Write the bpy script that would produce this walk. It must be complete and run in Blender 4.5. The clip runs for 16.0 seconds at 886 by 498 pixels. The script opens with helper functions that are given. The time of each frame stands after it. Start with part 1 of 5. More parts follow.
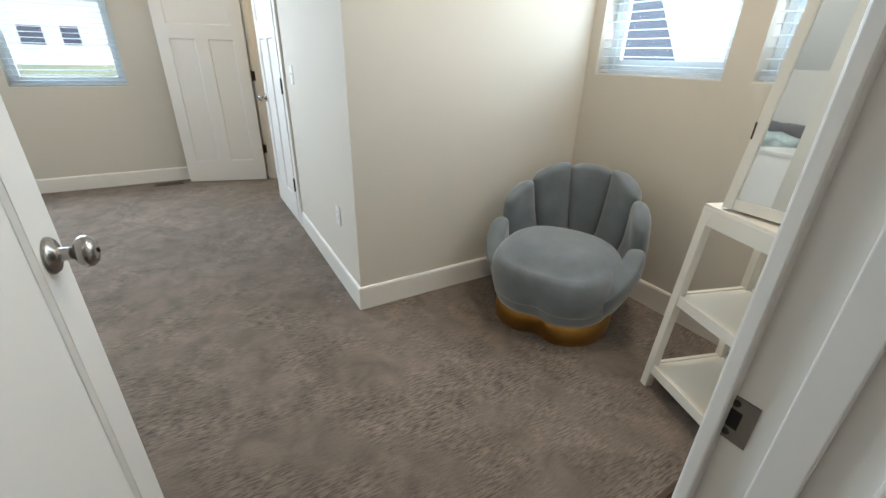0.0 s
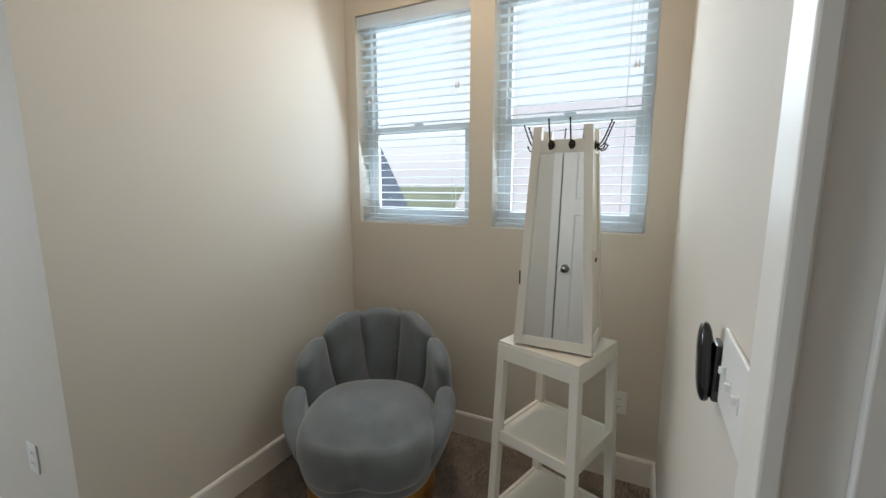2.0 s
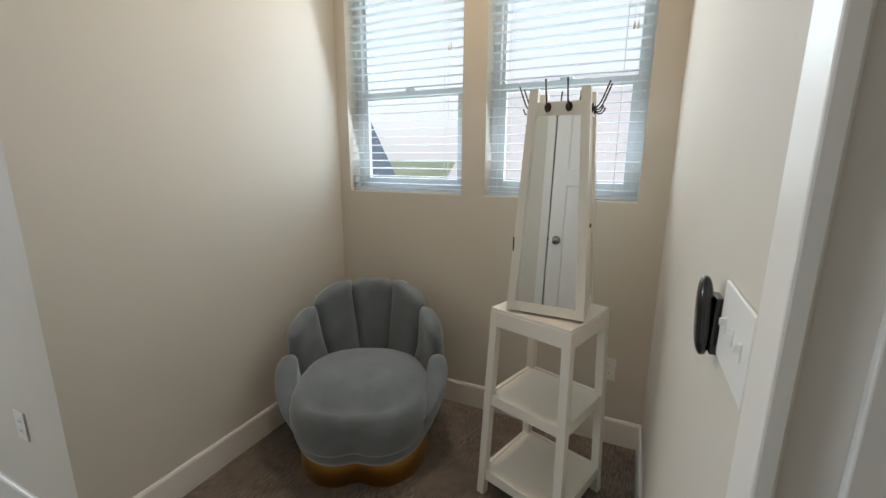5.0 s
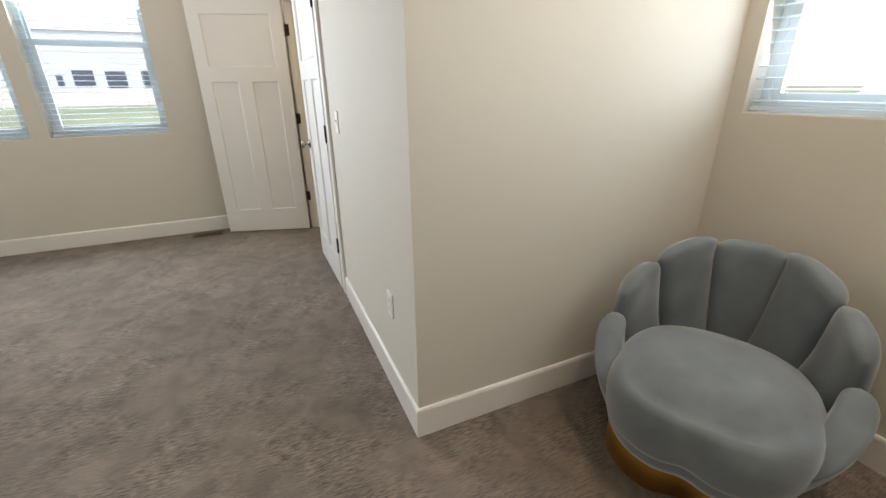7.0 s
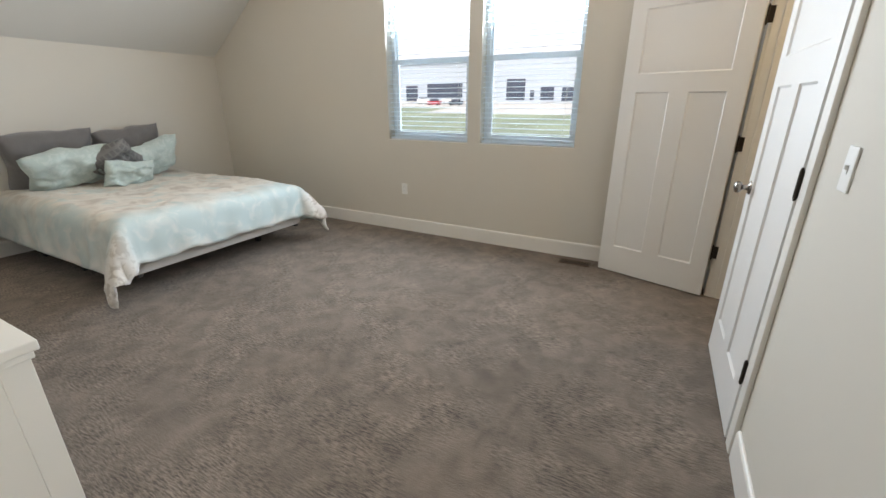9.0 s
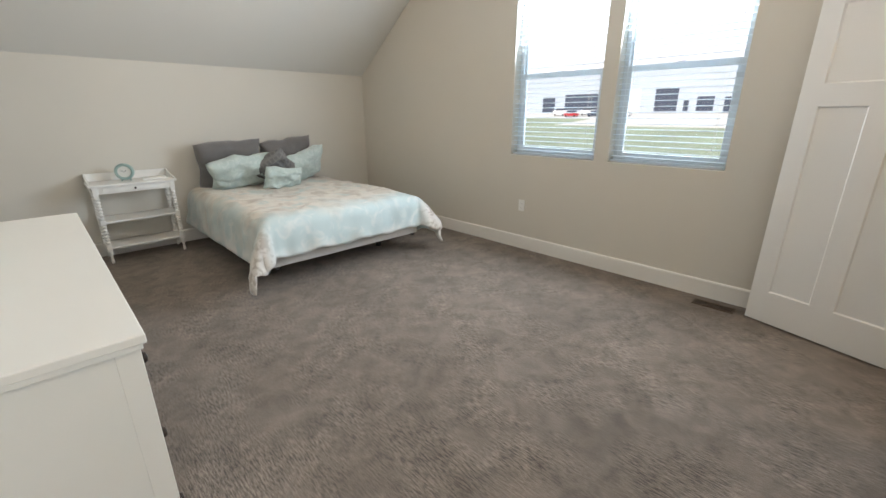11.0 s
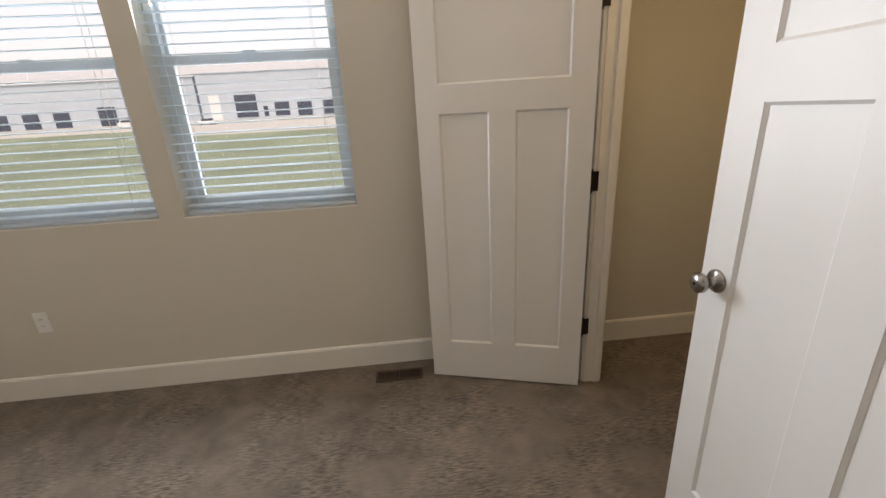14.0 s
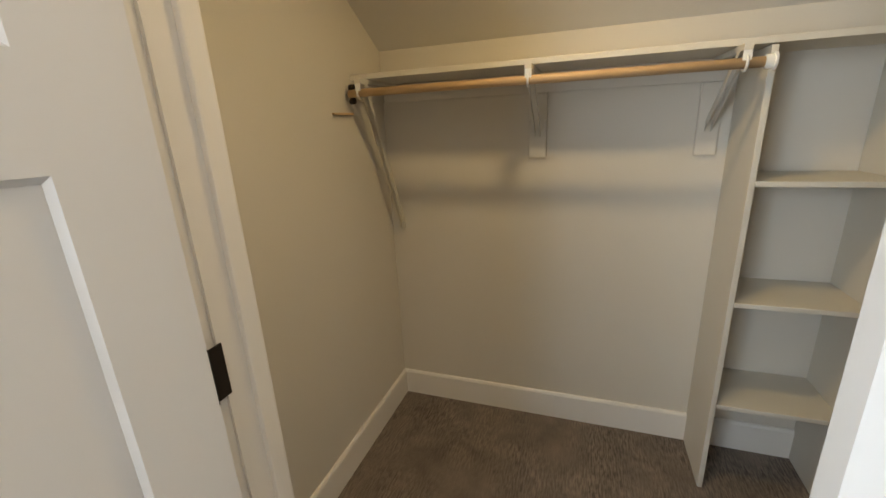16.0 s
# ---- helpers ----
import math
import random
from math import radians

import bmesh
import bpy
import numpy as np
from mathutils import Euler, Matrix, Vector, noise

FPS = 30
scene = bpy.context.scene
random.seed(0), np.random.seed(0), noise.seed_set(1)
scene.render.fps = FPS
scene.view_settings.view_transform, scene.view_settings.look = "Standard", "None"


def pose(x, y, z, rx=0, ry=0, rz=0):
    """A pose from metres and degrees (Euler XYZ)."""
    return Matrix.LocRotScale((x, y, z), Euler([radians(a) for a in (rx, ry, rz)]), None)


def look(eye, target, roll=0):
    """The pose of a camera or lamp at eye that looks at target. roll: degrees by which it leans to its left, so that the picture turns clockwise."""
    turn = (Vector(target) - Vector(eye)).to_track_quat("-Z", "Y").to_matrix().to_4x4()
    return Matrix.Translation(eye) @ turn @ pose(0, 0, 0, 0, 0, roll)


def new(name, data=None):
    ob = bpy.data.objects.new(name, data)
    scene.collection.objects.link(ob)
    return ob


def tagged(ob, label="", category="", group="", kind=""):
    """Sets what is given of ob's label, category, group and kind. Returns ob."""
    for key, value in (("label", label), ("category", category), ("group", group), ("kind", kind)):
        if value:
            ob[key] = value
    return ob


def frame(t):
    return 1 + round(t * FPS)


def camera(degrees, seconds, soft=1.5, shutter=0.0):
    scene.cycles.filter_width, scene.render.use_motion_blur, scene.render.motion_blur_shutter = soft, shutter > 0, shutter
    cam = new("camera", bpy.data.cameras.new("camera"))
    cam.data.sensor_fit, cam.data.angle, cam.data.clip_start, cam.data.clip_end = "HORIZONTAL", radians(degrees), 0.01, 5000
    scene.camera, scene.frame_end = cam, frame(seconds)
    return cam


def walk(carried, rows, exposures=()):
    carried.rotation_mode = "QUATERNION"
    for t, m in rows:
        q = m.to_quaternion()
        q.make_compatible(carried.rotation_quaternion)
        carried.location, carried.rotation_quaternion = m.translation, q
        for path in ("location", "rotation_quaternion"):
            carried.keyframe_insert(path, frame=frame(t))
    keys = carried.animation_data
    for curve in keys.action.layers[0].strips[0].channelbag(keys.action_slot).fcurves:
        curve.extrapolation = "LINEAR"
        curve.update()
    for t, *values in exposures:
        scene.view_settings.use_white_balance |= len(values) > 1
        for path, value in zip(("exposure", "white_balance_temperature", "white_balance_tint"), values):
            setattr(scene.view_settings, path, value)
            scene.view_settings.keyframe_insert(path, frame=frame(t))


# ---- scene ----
cam = camera(94.3, 16.0)
EXPOSURES = [(0, 0.12, 6300, 9), (0.5, 0.18, 6450, 10), (1.5, -0.27, 6450, 10), (2.5, -0.88, 6400, 13), (3.1, -0.92, 6400, 13), (5.4, -0.46, 6750, 12),
             (6.2, 0.0, 6900, 13), (7, -0.05, 6850, 13), (8, -0.2, 6750, 13), (10, -0.12, 6750, 13), (12.5, -0.10, 6650, 12), (13.5, -0.48, 6800, 13), (14.5, -0.72, 8200, 24), (15.1, -0.48, 7800, 20), (15.5, -0.24, 7200, 15), (16, -0.02, 6900, 13)]
PATH = [
    (0, (0.14, 0.254, 1.291), (1.06, 1.814, 0.443), 1.5),
    (0.5, (0.138, 0.389, 1.283), (1.383, 1.654, 0.362), 0.4),
    (1, (0.16, 0.461, 1.308), (1.665, 1.508, 0.509), 0.4),
    (1.5, (0.171, 0.495, 1.367), (1.837, 1.422, 0.765), 0.3),
    (2, (0.175, 0.505, 1.444), (1.948, 1.38, 1.136), 0.0),
    (2.5, (0.171, 0.517, 1.55), (1.992, 1.343, 1.52), -0.2),
    (3, (0.149, 0.519, 1.638), (1.971, 1.312, 1.859), -0.7),
    (5.5, (0.187, 0.526, 1.335), (1.873, 1.402, 0.712), -0.0),
    (6, (0.186, 0.567, 1.299), (1.722, 1.603, 0.544), -0.2),
    (6.5, (0.259, 0.726, 1.304), (1.47, 2.122, 0.54), -0.5),
    (7, (0.307, 0.929, 1.335), (1.068, 2.626, 0.599), -0.5),
    (7.5, (0.309, 1.223, 1.333), (0.601, 3.07, 0.623), -0.2),
    (8, (0.352, 1.481, 1.325), (0.201, 3.349, 0.626), -0.1),
    (8.5, (0.376, 1.712, 1.305), (-0.183, 3.506, 0.619), -0.1),
    (9, (0.32, 1.865, 1.323), (-0.564, 3.528, 0.649), -0.0),
    (9.5, (0.346, 1.933, 1.335), (-0.816, 3.422, 0.677), -0.1),
    (10, (0.356, 1.976, 1.333), (-1.014, 3.292, 0.706), -0.1),
    (12.5, (0.185, 2.13, 1.395), (-1.04, 3.588, 0.79), -1.2),
    (13, (0.056, 2.503, 1.398), (-0.729, 4.231, 0.769), -2.0),
    (13.5, (-0.021, 2.929, 1.417), (-0.365, 4.791, 0.773), -2.9),
    (14, (-0.105, 3.367, 1.412), (0.046, 5.253, 0.764), -3.2),
    (14.5, (-0.086, 3.804, 1.391), (0.558, 5.587, 0.753), -3.3),
    (15, (-0.018, 4.196, 1.4), (1.126, 5.713, 0.777), -3.5),
    (15.5, (0.173, 4.431, 1.389), (1.704, 5.576, 0.801), -3.4),
    (16, (0.327, 4.604, 1.42), (2.13, 5.243, 0.837), -2.7),
]
walk(cam, [(t, look(eye, target, roll)) for t, eye, target, roll in PATH], EXPOSURES)

# ---------------------------------------------------------------- world and light
world = bpy.data.worlds.new("sky")
scene.world = world
world.use_nodes = True
wn = world.node_tree.nodes
sky = wn.new("ShaderNodeTexSky")
sky.sky_type, sky.sun_disc = "NISHITA", False
sky.sun_elevation, sky.sun_rotation = radians(48), radians(200)
sky.dust_density, sky.air_density = 6.0, 1.0
soft = wn.new("ShaderNodeMix")
soft.data_type = "RGBA"
soft.inputs[0].default_value = 0.4
soft.inputs[7].default_value = (11.0, 11.6, 12.4, 1)
world.node_tree.links.new(sky.outputs[0], soft.inputs[6])
world.node_tree.links.new(soft.outputs[2], wn["Background"].inputs[0])
wn["Background"].inputs[1].default_value = 0.275


def lamp(name, kind, power, color, m, size=0.1, size_y=None):
    data = bpy.data.lights.new(name, kind)
    data.energy, data.color = power, color
    if kind == "AREA":
        data.size = size
        data.shape = "RECTANGLE" if size_y else "DISK"
        if size_y:
            data.size_y = size_y
    elif kind == "SUN":
        data.angle = size
    ob = new(name, data)
    ob.matrix_world = m
    return ob


CEIL_LAMP = 2.90
lamp("sun", "SUN", 1.0, (1.0, 0.96, 0.9), look((0, 0, 8), (2.0, 5.6, 0)), radians(12))
lamp("nook_lamp", "AREA", 14, (1.0, 0.78, 0.56), pose(1.60, 1.27, CEIL_LAMP), 0.13)
# weak unseen lamp added in the hallway to lift the entrance jamb
lamp("hall_fill", "AREA", 4, (1.0, 0.93, 0.86), pose(0.2, -0.55, 2.68), 0.3)
lamp("closet_lamp", "AREA", 8.5, (1.0, 0.76, 0.38), pose(1.33, 4.60, 2.20), 0.13)

# the sky's light through the four windows, and added fill for the main room
for x in (-1.79, -0.80):
    lamp("window_light", "AREA", 56, (0.72, 0.86, 1.0), look((x, 5.482, 1.68), (x, 4.5, 1.80)), 0.9, 1.46)
    lamp("outer_window_light", "AREA", 19, (0.62, 0.84, 1.0), look((x, 5.675, 1.68), (x, 4.5, 1.68)), 0.9, 1.46)
for y, power in ((0.87, 6.6), (1.72, 9.0)):
    lamp("window_light", "AREA", power, (0.76, 0.885, 1.0), look((2.195, y, 1.81), (1.2, y, 1.50)), 0.74, 1.2)
    lamp("outer_window_light", "AREA", 14, (0.76, 0.93, 0.97), look((2.40, y, 1.81), (1.2, y, 1.81)), 0.74, 1.2)
# unseen warm point lamps added to brighten the bed wall and closet door
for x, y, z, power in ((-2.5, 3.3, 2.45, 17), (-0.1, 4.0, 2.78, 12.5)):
    p = lamp("room_fill", "POINT", power, (1.0, 0.80, 0.60), pose(x, y, z))
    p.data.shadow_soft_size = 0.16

# ---------------------------------------------------------------- materials


def material(name, color, rough=0.6, metal=0.0, vary=0.0, scale=8.0, bump=0.0, bump_scale=200.0, spec=0.5, coat=0.0, sheen=0.0):
    m = bpy.data.materials.new(name)
    m.use_nodes = True
    nt = m.node_tree
    b = nt.nodes["Principled BSDF"]
    b.inputs["Base Color"].default_value = (*color, 1)
    b.inputs["Roughness"].default_value = rough
    b.inputs["Metallic"].default_value = metal
    b.inputs["Specular IOR Level"].default_value = spec
    b.inputs["Coat Weight"].default_value = coat
    b.inputs["Sheen Weight"].default_value = sheen
    co = nt.nodes.new("ShaderNodeTexCoord")
    if vary:
        n = nt.nodes.new("ShaderNodeTexNoise")
        n.inputs["Scale"].default_value, n.inputs["Detail"].default_value = scale, 4
        mr = nt.nodes.new("ShaderNodeMapRange")
        mr.inputs[3].default_value, mr.inputs[4].default_value = 1 - vary, 1 + vary
        mx = nt.nodes.new("ShaderNodeVectorMath")
        mx.operation = "SCALE"
        mx.inputs[0].default_value = color
        nt.links.new(co.outputs["Object"], n.inputs["Vector"])
        nt.links.new(n.outputs[0], mr.inputs[0])
        nt.links.new(mr.outputs[0], mx.inputs["Scale"])
        nt.links.new(mx.outputs[0], b.inputs["Base Color"])
    if bump:
        n2 = nt.nodes.new("ShaderNodeTexNoise")
        n2.inputs["Scale"].default_value, n2.inputs["Detail"].default_value = bump_scale, 3
        bp = nt.nodes.new("ShaderNodeBump")
        bp.inputs["Strength"].default_value, bp.inputs["Distance"].default_value = bump, 0.002
        nt.links.new(co.outputs["Object"], n2.inputs["Vector"])
        nt.links.new(n2.outputs[0], bp.inputs["Height"])
        nt.links.new(bp.outputs[0], b.inputs["Normal"])
    return m


def carpet_material():
    m = material("carpet", (0.2, 0.17, 0.155), 1.0, spec=0.1, sheen=0.12)
    nt = m.node_tree
    N, L = nt.nodes.new, nt.links.new
    b = nt.nodes["Principled BSDF"]
    co = N("ShaderNodeTexCoord")
    # short ribs that run across the room
    mp = N("ShaderNodeMapping")
    mp.inputs["Scale"].default_value = (24, 150, 24)
    ribs = N("ShaderNodeTexNoise")
    ribs.inputs["Scale"].default_value, ribs.inputs["Detail"].default_value, ribs.inputs["Roughness"].default_value = 1.0, 3, 0.6
    L(co.outputs["Object"], mp.inputs[0])
    L(mp.outputs[0], ribs.inputs["Vector"])
    tuft = N("ShaderNodeTexNoise")
    tuft.inputs["Scale"].default_value, tuft.inputs["Detail"].default_value = 260, 2
    L(co.outputs["Object"], tuft.inputs["Vector"])
    # large trodden patches
    big = N("ShaderNodeTexNoise")
    big.inputs["Scale"].default_value, big.inputs["Detail"].default_value, big.inputs["Distortion"].default_value = 8.0, 4, 0.5
    L(co.outputs["Object"], big.inputs["Vector"])
    mid = N("ShaderNodeTexNoise")
    mid.inputs["Scale"].default_value, mid.inputs["Detail"].default_value = 1.6, 2
    L(co.outputs["Object"], mid.inputs["Vector"])

    def ramp(src, a, c, lo, hi):
        r = N("ShaderNodeMapRange")
        r.inputs[1].default_value, r.inputs[2].default_value, r.inputs[3].default_value, r.inputs[4].default_value = a, c, lo, hi
        L(src, r.inputs[0])
        return r.outputs[0]

    def mul(p, q):
        v = N("ShaderNodeMath")
        v.operation = "MULTIPLY"
        L(p, v.inputs[0])
        L(q, v.inputs[1])
        return v.outputs[0]

    # ribs show only in some patches
    mask = N("ShaderNodeTexNoise")
    mask.inputs["Scale"].default_value, mask.inputs["Detail"].default_value = 3.3, 2
    mp2 = N("ShaderNodeMapping")
    mp2.inputs["Location"].default_value = (7.3, 2.1, 0)
    L(co.outputs["Object"], mp2.inputs[0])
    L(mp2.outputs[0], mask.inputs["Vector"])
    mk = ramp(mask.outputs[0], 0.38, 0.60, 0.15, 1.0)
    one = N("ShaderNodeMath")
    one.operation = "SUBTRACT"
    L(ramp(ribs.outputs[0], 0.38, 0.60, 0.56, 1.34), one.inputs[0])
    one.inputs[1].default_value = 1.0
    amp = N("ShaderNodeMath")
    amp.operation = "ADD"
    L(mul(one.outputs[0], mk), amp.inputs[0])
    amp.inputs[1].default_value = 1.0
    k = mul(amp.outputs[0], ramp(tuft.outputs[0], 0.3, 0.7, 0.90, 1.10))
    k = mul(k, ramp(big.outputs[0], 0.32, 0.64, 0.80, 1.14))
    k = mul(k, ramp(mid.outputs[0], 0.38, 0.62, 0.91, 1.09))
    sc = N("ShaderNodeVectorMath")
    sc.operation = "SCALE"
    sc.inputs[0].default_value = CARPET
    L(k, sc.inputs["Scale"])
    L(sc.outputs[0], b.inputs["Base Color"])
    h = N("ShaderNodeMath")
    h.operation = "ADD"
    L(ribs.outputs[0], h.inputs[0])
    L(tuft.outputs[0], h.inputs[1])
    bp = N("ShaderNodeBump")
    bp.inputs["Strength"].default_value, bp.inputs["Distance"].default_value = 0.7, 0.005
    L(h.outputs[0], bp.inputs["Height"])
    L(bp.outputs[0], b.inputs["Normal"])
    return m


CARPET = (0.200, 0.162, 0.132)
CARPET_MAT = carpet_material()
WALL = material("wall_paint", (0.645, 0.603, 0.53), 0.72, vary=0.03, scale=1.4, bump=0.10, bump_scale=120, spec=0.3)
CEIL = material("ceiling_paint", (0.69, 0.665, 0.615), 0.85, vary=0.02, scale=1.5, bump=0.4, bump_scale=90, spec=0.2)
TRIM = material("trim_paint", (0.80, 0.77, 0.72), 0.35, vary=0.015, scale=3, bump=0.05, bump_scale=40)
DOORPAINT = material("door_paint", (0.78, 0.76, 0.73), 0.38, vary=0.015, scale=3, bump=0.06, bump_scale=60)
VINYL = material("vinyl", (0.80, 0.83, 0.85), 0.3, vary=0.01)
SLAT = material("blind_slat", (0.84, 0.86, 0.87), 0.4, vary=0.01)
tr = SLAT.node_tree.nodes.new("ShaderNodeBsdfTranslucent")
tr.inputs[0].default_value = (0.82, 0.90, 0.96, 1)
tm = SLAT.node_tree.nodes.new("ShaderNodeMixShader")
tm.inputs[0].default_value = 0.5
SLAT.node_tree.links.new(SLAT.node_tree.nodes["Principled BSDF"].outputs[0], tm.inputs[1])
SLAT.node_tree.links.new(tr.outputs[0], tm.inputs[2])
SLAT.node_tree.links.new(tm.outputs[0], SLAT.node_tree.nodes["Material Output"].inputs[0])
CORD = material("cord", (0.75, 0.75, 0.73), 0.8, vary=0.02)
NICKEL = material("brushed_nickel", (0.36, 0.335, 0.315), 0.26, 1.0, vary=0.06, scale=60)
BRONZE = material("dark_bronze", (0.05, 0.04, 0.033), 0.42, 0.8, vary=0.1, scale=40)
PLATE = material("white_plastic", (0.82, 0.81, 0.78), 0.35, vary=0.01)
BLACKP = material("black_plastic", (0.012, 0.012, 0.014), 0.16, vary=0.1, coat=0.5)
WHITEF = material("white_lacquer", (0.82, 0.79, 0.71), 0.38, vary=0.02, scale=5, bump=0.04, bump_scale=30)
CHALK = material("chalk_white_paint", (0.82, 0.80, 0.76), 0.7, vary=0.09, scale=14, bump=0.15, bump_scale=40)
DRESSW = material("dresser_paint", (0.80, 0.78, 0.73), 0.4, vary=0.02, scale=4, bump=0.05, bump_scale=30)
GOLD = material("brushed_gold", (0.60, 0.345, 0.095), 0.45, 1.0, vary=0.12, scale=16)
VELVET = material("blue_velvet", (0.166, 0.190, 0.208), 0.7, vary=0.42, scale=7, bump=0.15, bump_scale=300, spec=0.25, sheen=0.6)
PIPING = material("velvet_piping", (0.10, 0.14, 0.165), 0.85, vary=0.05, sheen=0.4)
DOWEL = material("pine_dowel", (0.55, 0.37, 0.20), 0.5, vary=0.12, scale=9)
CLOSETW = material("closet_board_paint", (0.66, 0.62, 0.54), 0.5, vary=0.02, scale=3)
PILLOWG = material("grey_linen", (0.155, 0.145, 0.14), 0.95, vary=0.1, scale=30, bump=0.5, bump_scale=250, sheen=0.3)
BLACKM = material("black_metal", (0.02, 0.02, 0.02), 0.5, vary=0.1)
BEIGEF = material("mattress_fabric", (0.5, 0.48, 0.45), 0.9, vary=0.05)
REGM = material("brown_register", (0.085, 0.055, 0.036), 0.5, 0.3, vary=0.12, scale=30)
SLOT = material("dark_slot", (0.015, 0.012, 0.01), 0.9, vary=0.05)
RUBBER = material("rubber", (0.03, 0.03, 0.03), 0.8, vary=0.05)


def glass_material():
    m = bpy.data.materials.new("window_glass")
    m.use_nodes = True
    nt = m.node_tree
    nt.nodes.clear()
    o, t, g, mx, f = [nt.nodes.new("ShaderNode" + n) for n in ("OutputMaterial", "BsdfTransparent", "BsdfGlossy", "MixShader", "Fresnel")]
    g.inputs["Roughness"].default_value = 0.01
    f.inputs[0].default_value = 1.3
    nt.links.new(f.outputs[0], mx.inputs[0])
    nt.links.new(t.outputs[0], mx.inputs[1])
    nt.links.new(g.outputs[0], mx.inputs[2])
    nt.links.new(mx.outputs[0], o.inputs[0])
    return m


GLASS = glass_material()
MIRROR = material("mirror", (0.86, 0.88, 0.88), 0.015, 1.0)


def glow(name, color, strength):
    m = material(name, color, 0.5)
    b = m.node_tree.nodes["Principled BSDF"]
    b.inputs["Emission Color"].default_value = (*color, 1)
    b.inputs["Emission Strength"].default_value = strength
    return m


LENS = glow("lamp_lens", (1.0, 0.72, 0.46), 1.5)


def fabric_print(name, base, second, scale, amount=0.55, third=None):
    """Cloth with a soft printed pattern of two or three colours."""
    m = material(name, base, 0.9, bump=0.3, bump_scale=220, sheen=0.2)
    nt = m.node_tree
    N, L = nt.nodes.new, nt.links.new
    co = N("ShaderNodeTexCoord")
    n = N("ShaderNodeTexNoise")
    n.inputs["Scale"].default_value, n.inputs["Detail"].default_value, n.inputs["Distortion"].default_value = scale, 5, 1.6
    r = N("ShaderNodeValToRGB")
    r.color_ramp.elements[0].position, r.color_ramp.elements[1].position = amount - 0.07, amount + 0.05
    r.color_ramp.elements[0].color, r.color_ramp.elements[1].color = (*base, 1), (*second, 1)
    L(co.outputs["Object"], n.inputs["Vector"])
    L(n.outputs[0], r.inputs[0])
    out = r.outputs[0]
    if third:
        n2 = N("ShaderNodeTexNoise")
        n2.inputs["Scale"].default_value, n2.inputs["Detail"].default_value, n2.inputs["Distortion"].default_value = scale * 0.35, 3, 0.6
        r2 = N("ShaderNodeMapRange")
        r2.inputs[1].default_value, r2.inputs[2].default_value = 0.42, 0.6
        mx = N("ShaderNodeMix")
        mx.data_type = "RGBA"
        mx.inputs[7].default_value = (*third, 1)
        L(co.outputs["Object"], n2.inputs["Vector"])
        L(n2.outputs[0], r2.inputs[0])
        L(r2.outputs[0], mx.inputs[0])
        L(out, mx.inputs[6])
        out = mx.outputs[2]
    L(out, nt.nodes["Principled BSDF"].inputs["Base Color"])
    return m


TEAL = fabric_print("teal_print_cloth", (0.48, 0.565, 0.535), (0.56, 0.63, 0.60), 16, 0.55)

# ---------------------------------------------------------------- mesh helpers


def box(bm, x0, y0, z0, x1, y1, z1, bevel=0.0, m=None):
    r = bmesh.ops.create_cube(bm, size=1)
    vs = r["verts"]
    for v in vs:
        v.co = Vector(((v.co.x + 0.5) * (x1 - x0) + x0, (v.co.y + 0.5) * (y1 - y0) + y0, (v.co.z + 0.5) * (z1 - z0) + z0))
    if m is not None:
        bmesh.ops.transform(bm, matrix=m, verts=vs)
    if bevel:
        es = list({e for v in vs for e in v.link_edges})
        bmesh.ops.bevel(bm, geom=es, offset=bevel, segments=2, profile=0.5, affect="EDGES", clamp_overlap=True)


def boxes(*rows, bevel=0.0):
    bm = bmesh.new()
    for r in rows:
        box(bm, *r, bevel=bevel)
    return bm


def lathe(bm, profile, steps=24, m=None, cap=True):
    """Turns (radius, height) pairs round z."""
    rings = []
    for r, z in profile:
        rings.append([bm.verts.new((r * math.cos(2 * math.pi * k / steps), r * math.sin(2 * math.pi * k / steps), z)) for k in range(steps)])
    for a, b in zip(rings, rings[1:]):
        for k in range(steps):
            bm.faces.new((a[k], a[(k + 1) % steps], b[(k + 1) % steps], b[k]))
    if cap:
        bm.faces.new(rings[0][::-1])
        bm.faces.new(rings[-1])
    if m is not None:
        bmesh.ops.transform(bm, matrix=m, verts=[v for ring in rings for v in ring])


def tube(bm, pts, radius, steps=8):
    """A round bar along points."""
    pts = [Vector(p) for p in pts]
    rings = []
    for i, p in enumerate(pts):
        d = (pts[min(i + 1, len(pts) - 1)] - pts[max(i - 1, 0)]).normalized()
        a = d.orthogonal().normalized() if i == 0 else (rings[-1][1] - d * rings[-1][1].dot(d)).normalized()
        b = d.cross(a)
        rings.append(([bm.verts.new(p + radius * (a * math.cos(2 * math.pi * k / steps) + b * math.sin(2 * math.pi * k / steps))) for k in range(steps)], a))
    for (a, _), (b, _) in zip(rings, rings[1:]):
        for k in range(steps):
            bm.faces.new((a[k], a[(k + 1) % steps], b[(k + 1) % steps], b[k]))
    bm.faces.new(rings[0][0][::-1])
    bm.faces.new(rings[-1][0])


def mesh_of(name, bm, mat, smooth=False):
    bmesh.ops.recalc_face_normals(bm, faces=bm.faces)
    me = bpy.data.meshes.new(name)
    bm.to_mesh(me)
    bm.free()
    me.materials.append(mat)
    if smooth:
        for p in me.polygons:
            p.use_smooth = True
    return me


def part(name, bm, mat, parent, label="", smooth=False, at=None):
    ob = new(name, mesh_of(name, bm, mat, smooth))
    ob.parent = parent
    if at is not None:
        ob.matrix_basis = at
    return tagged(ob, label)


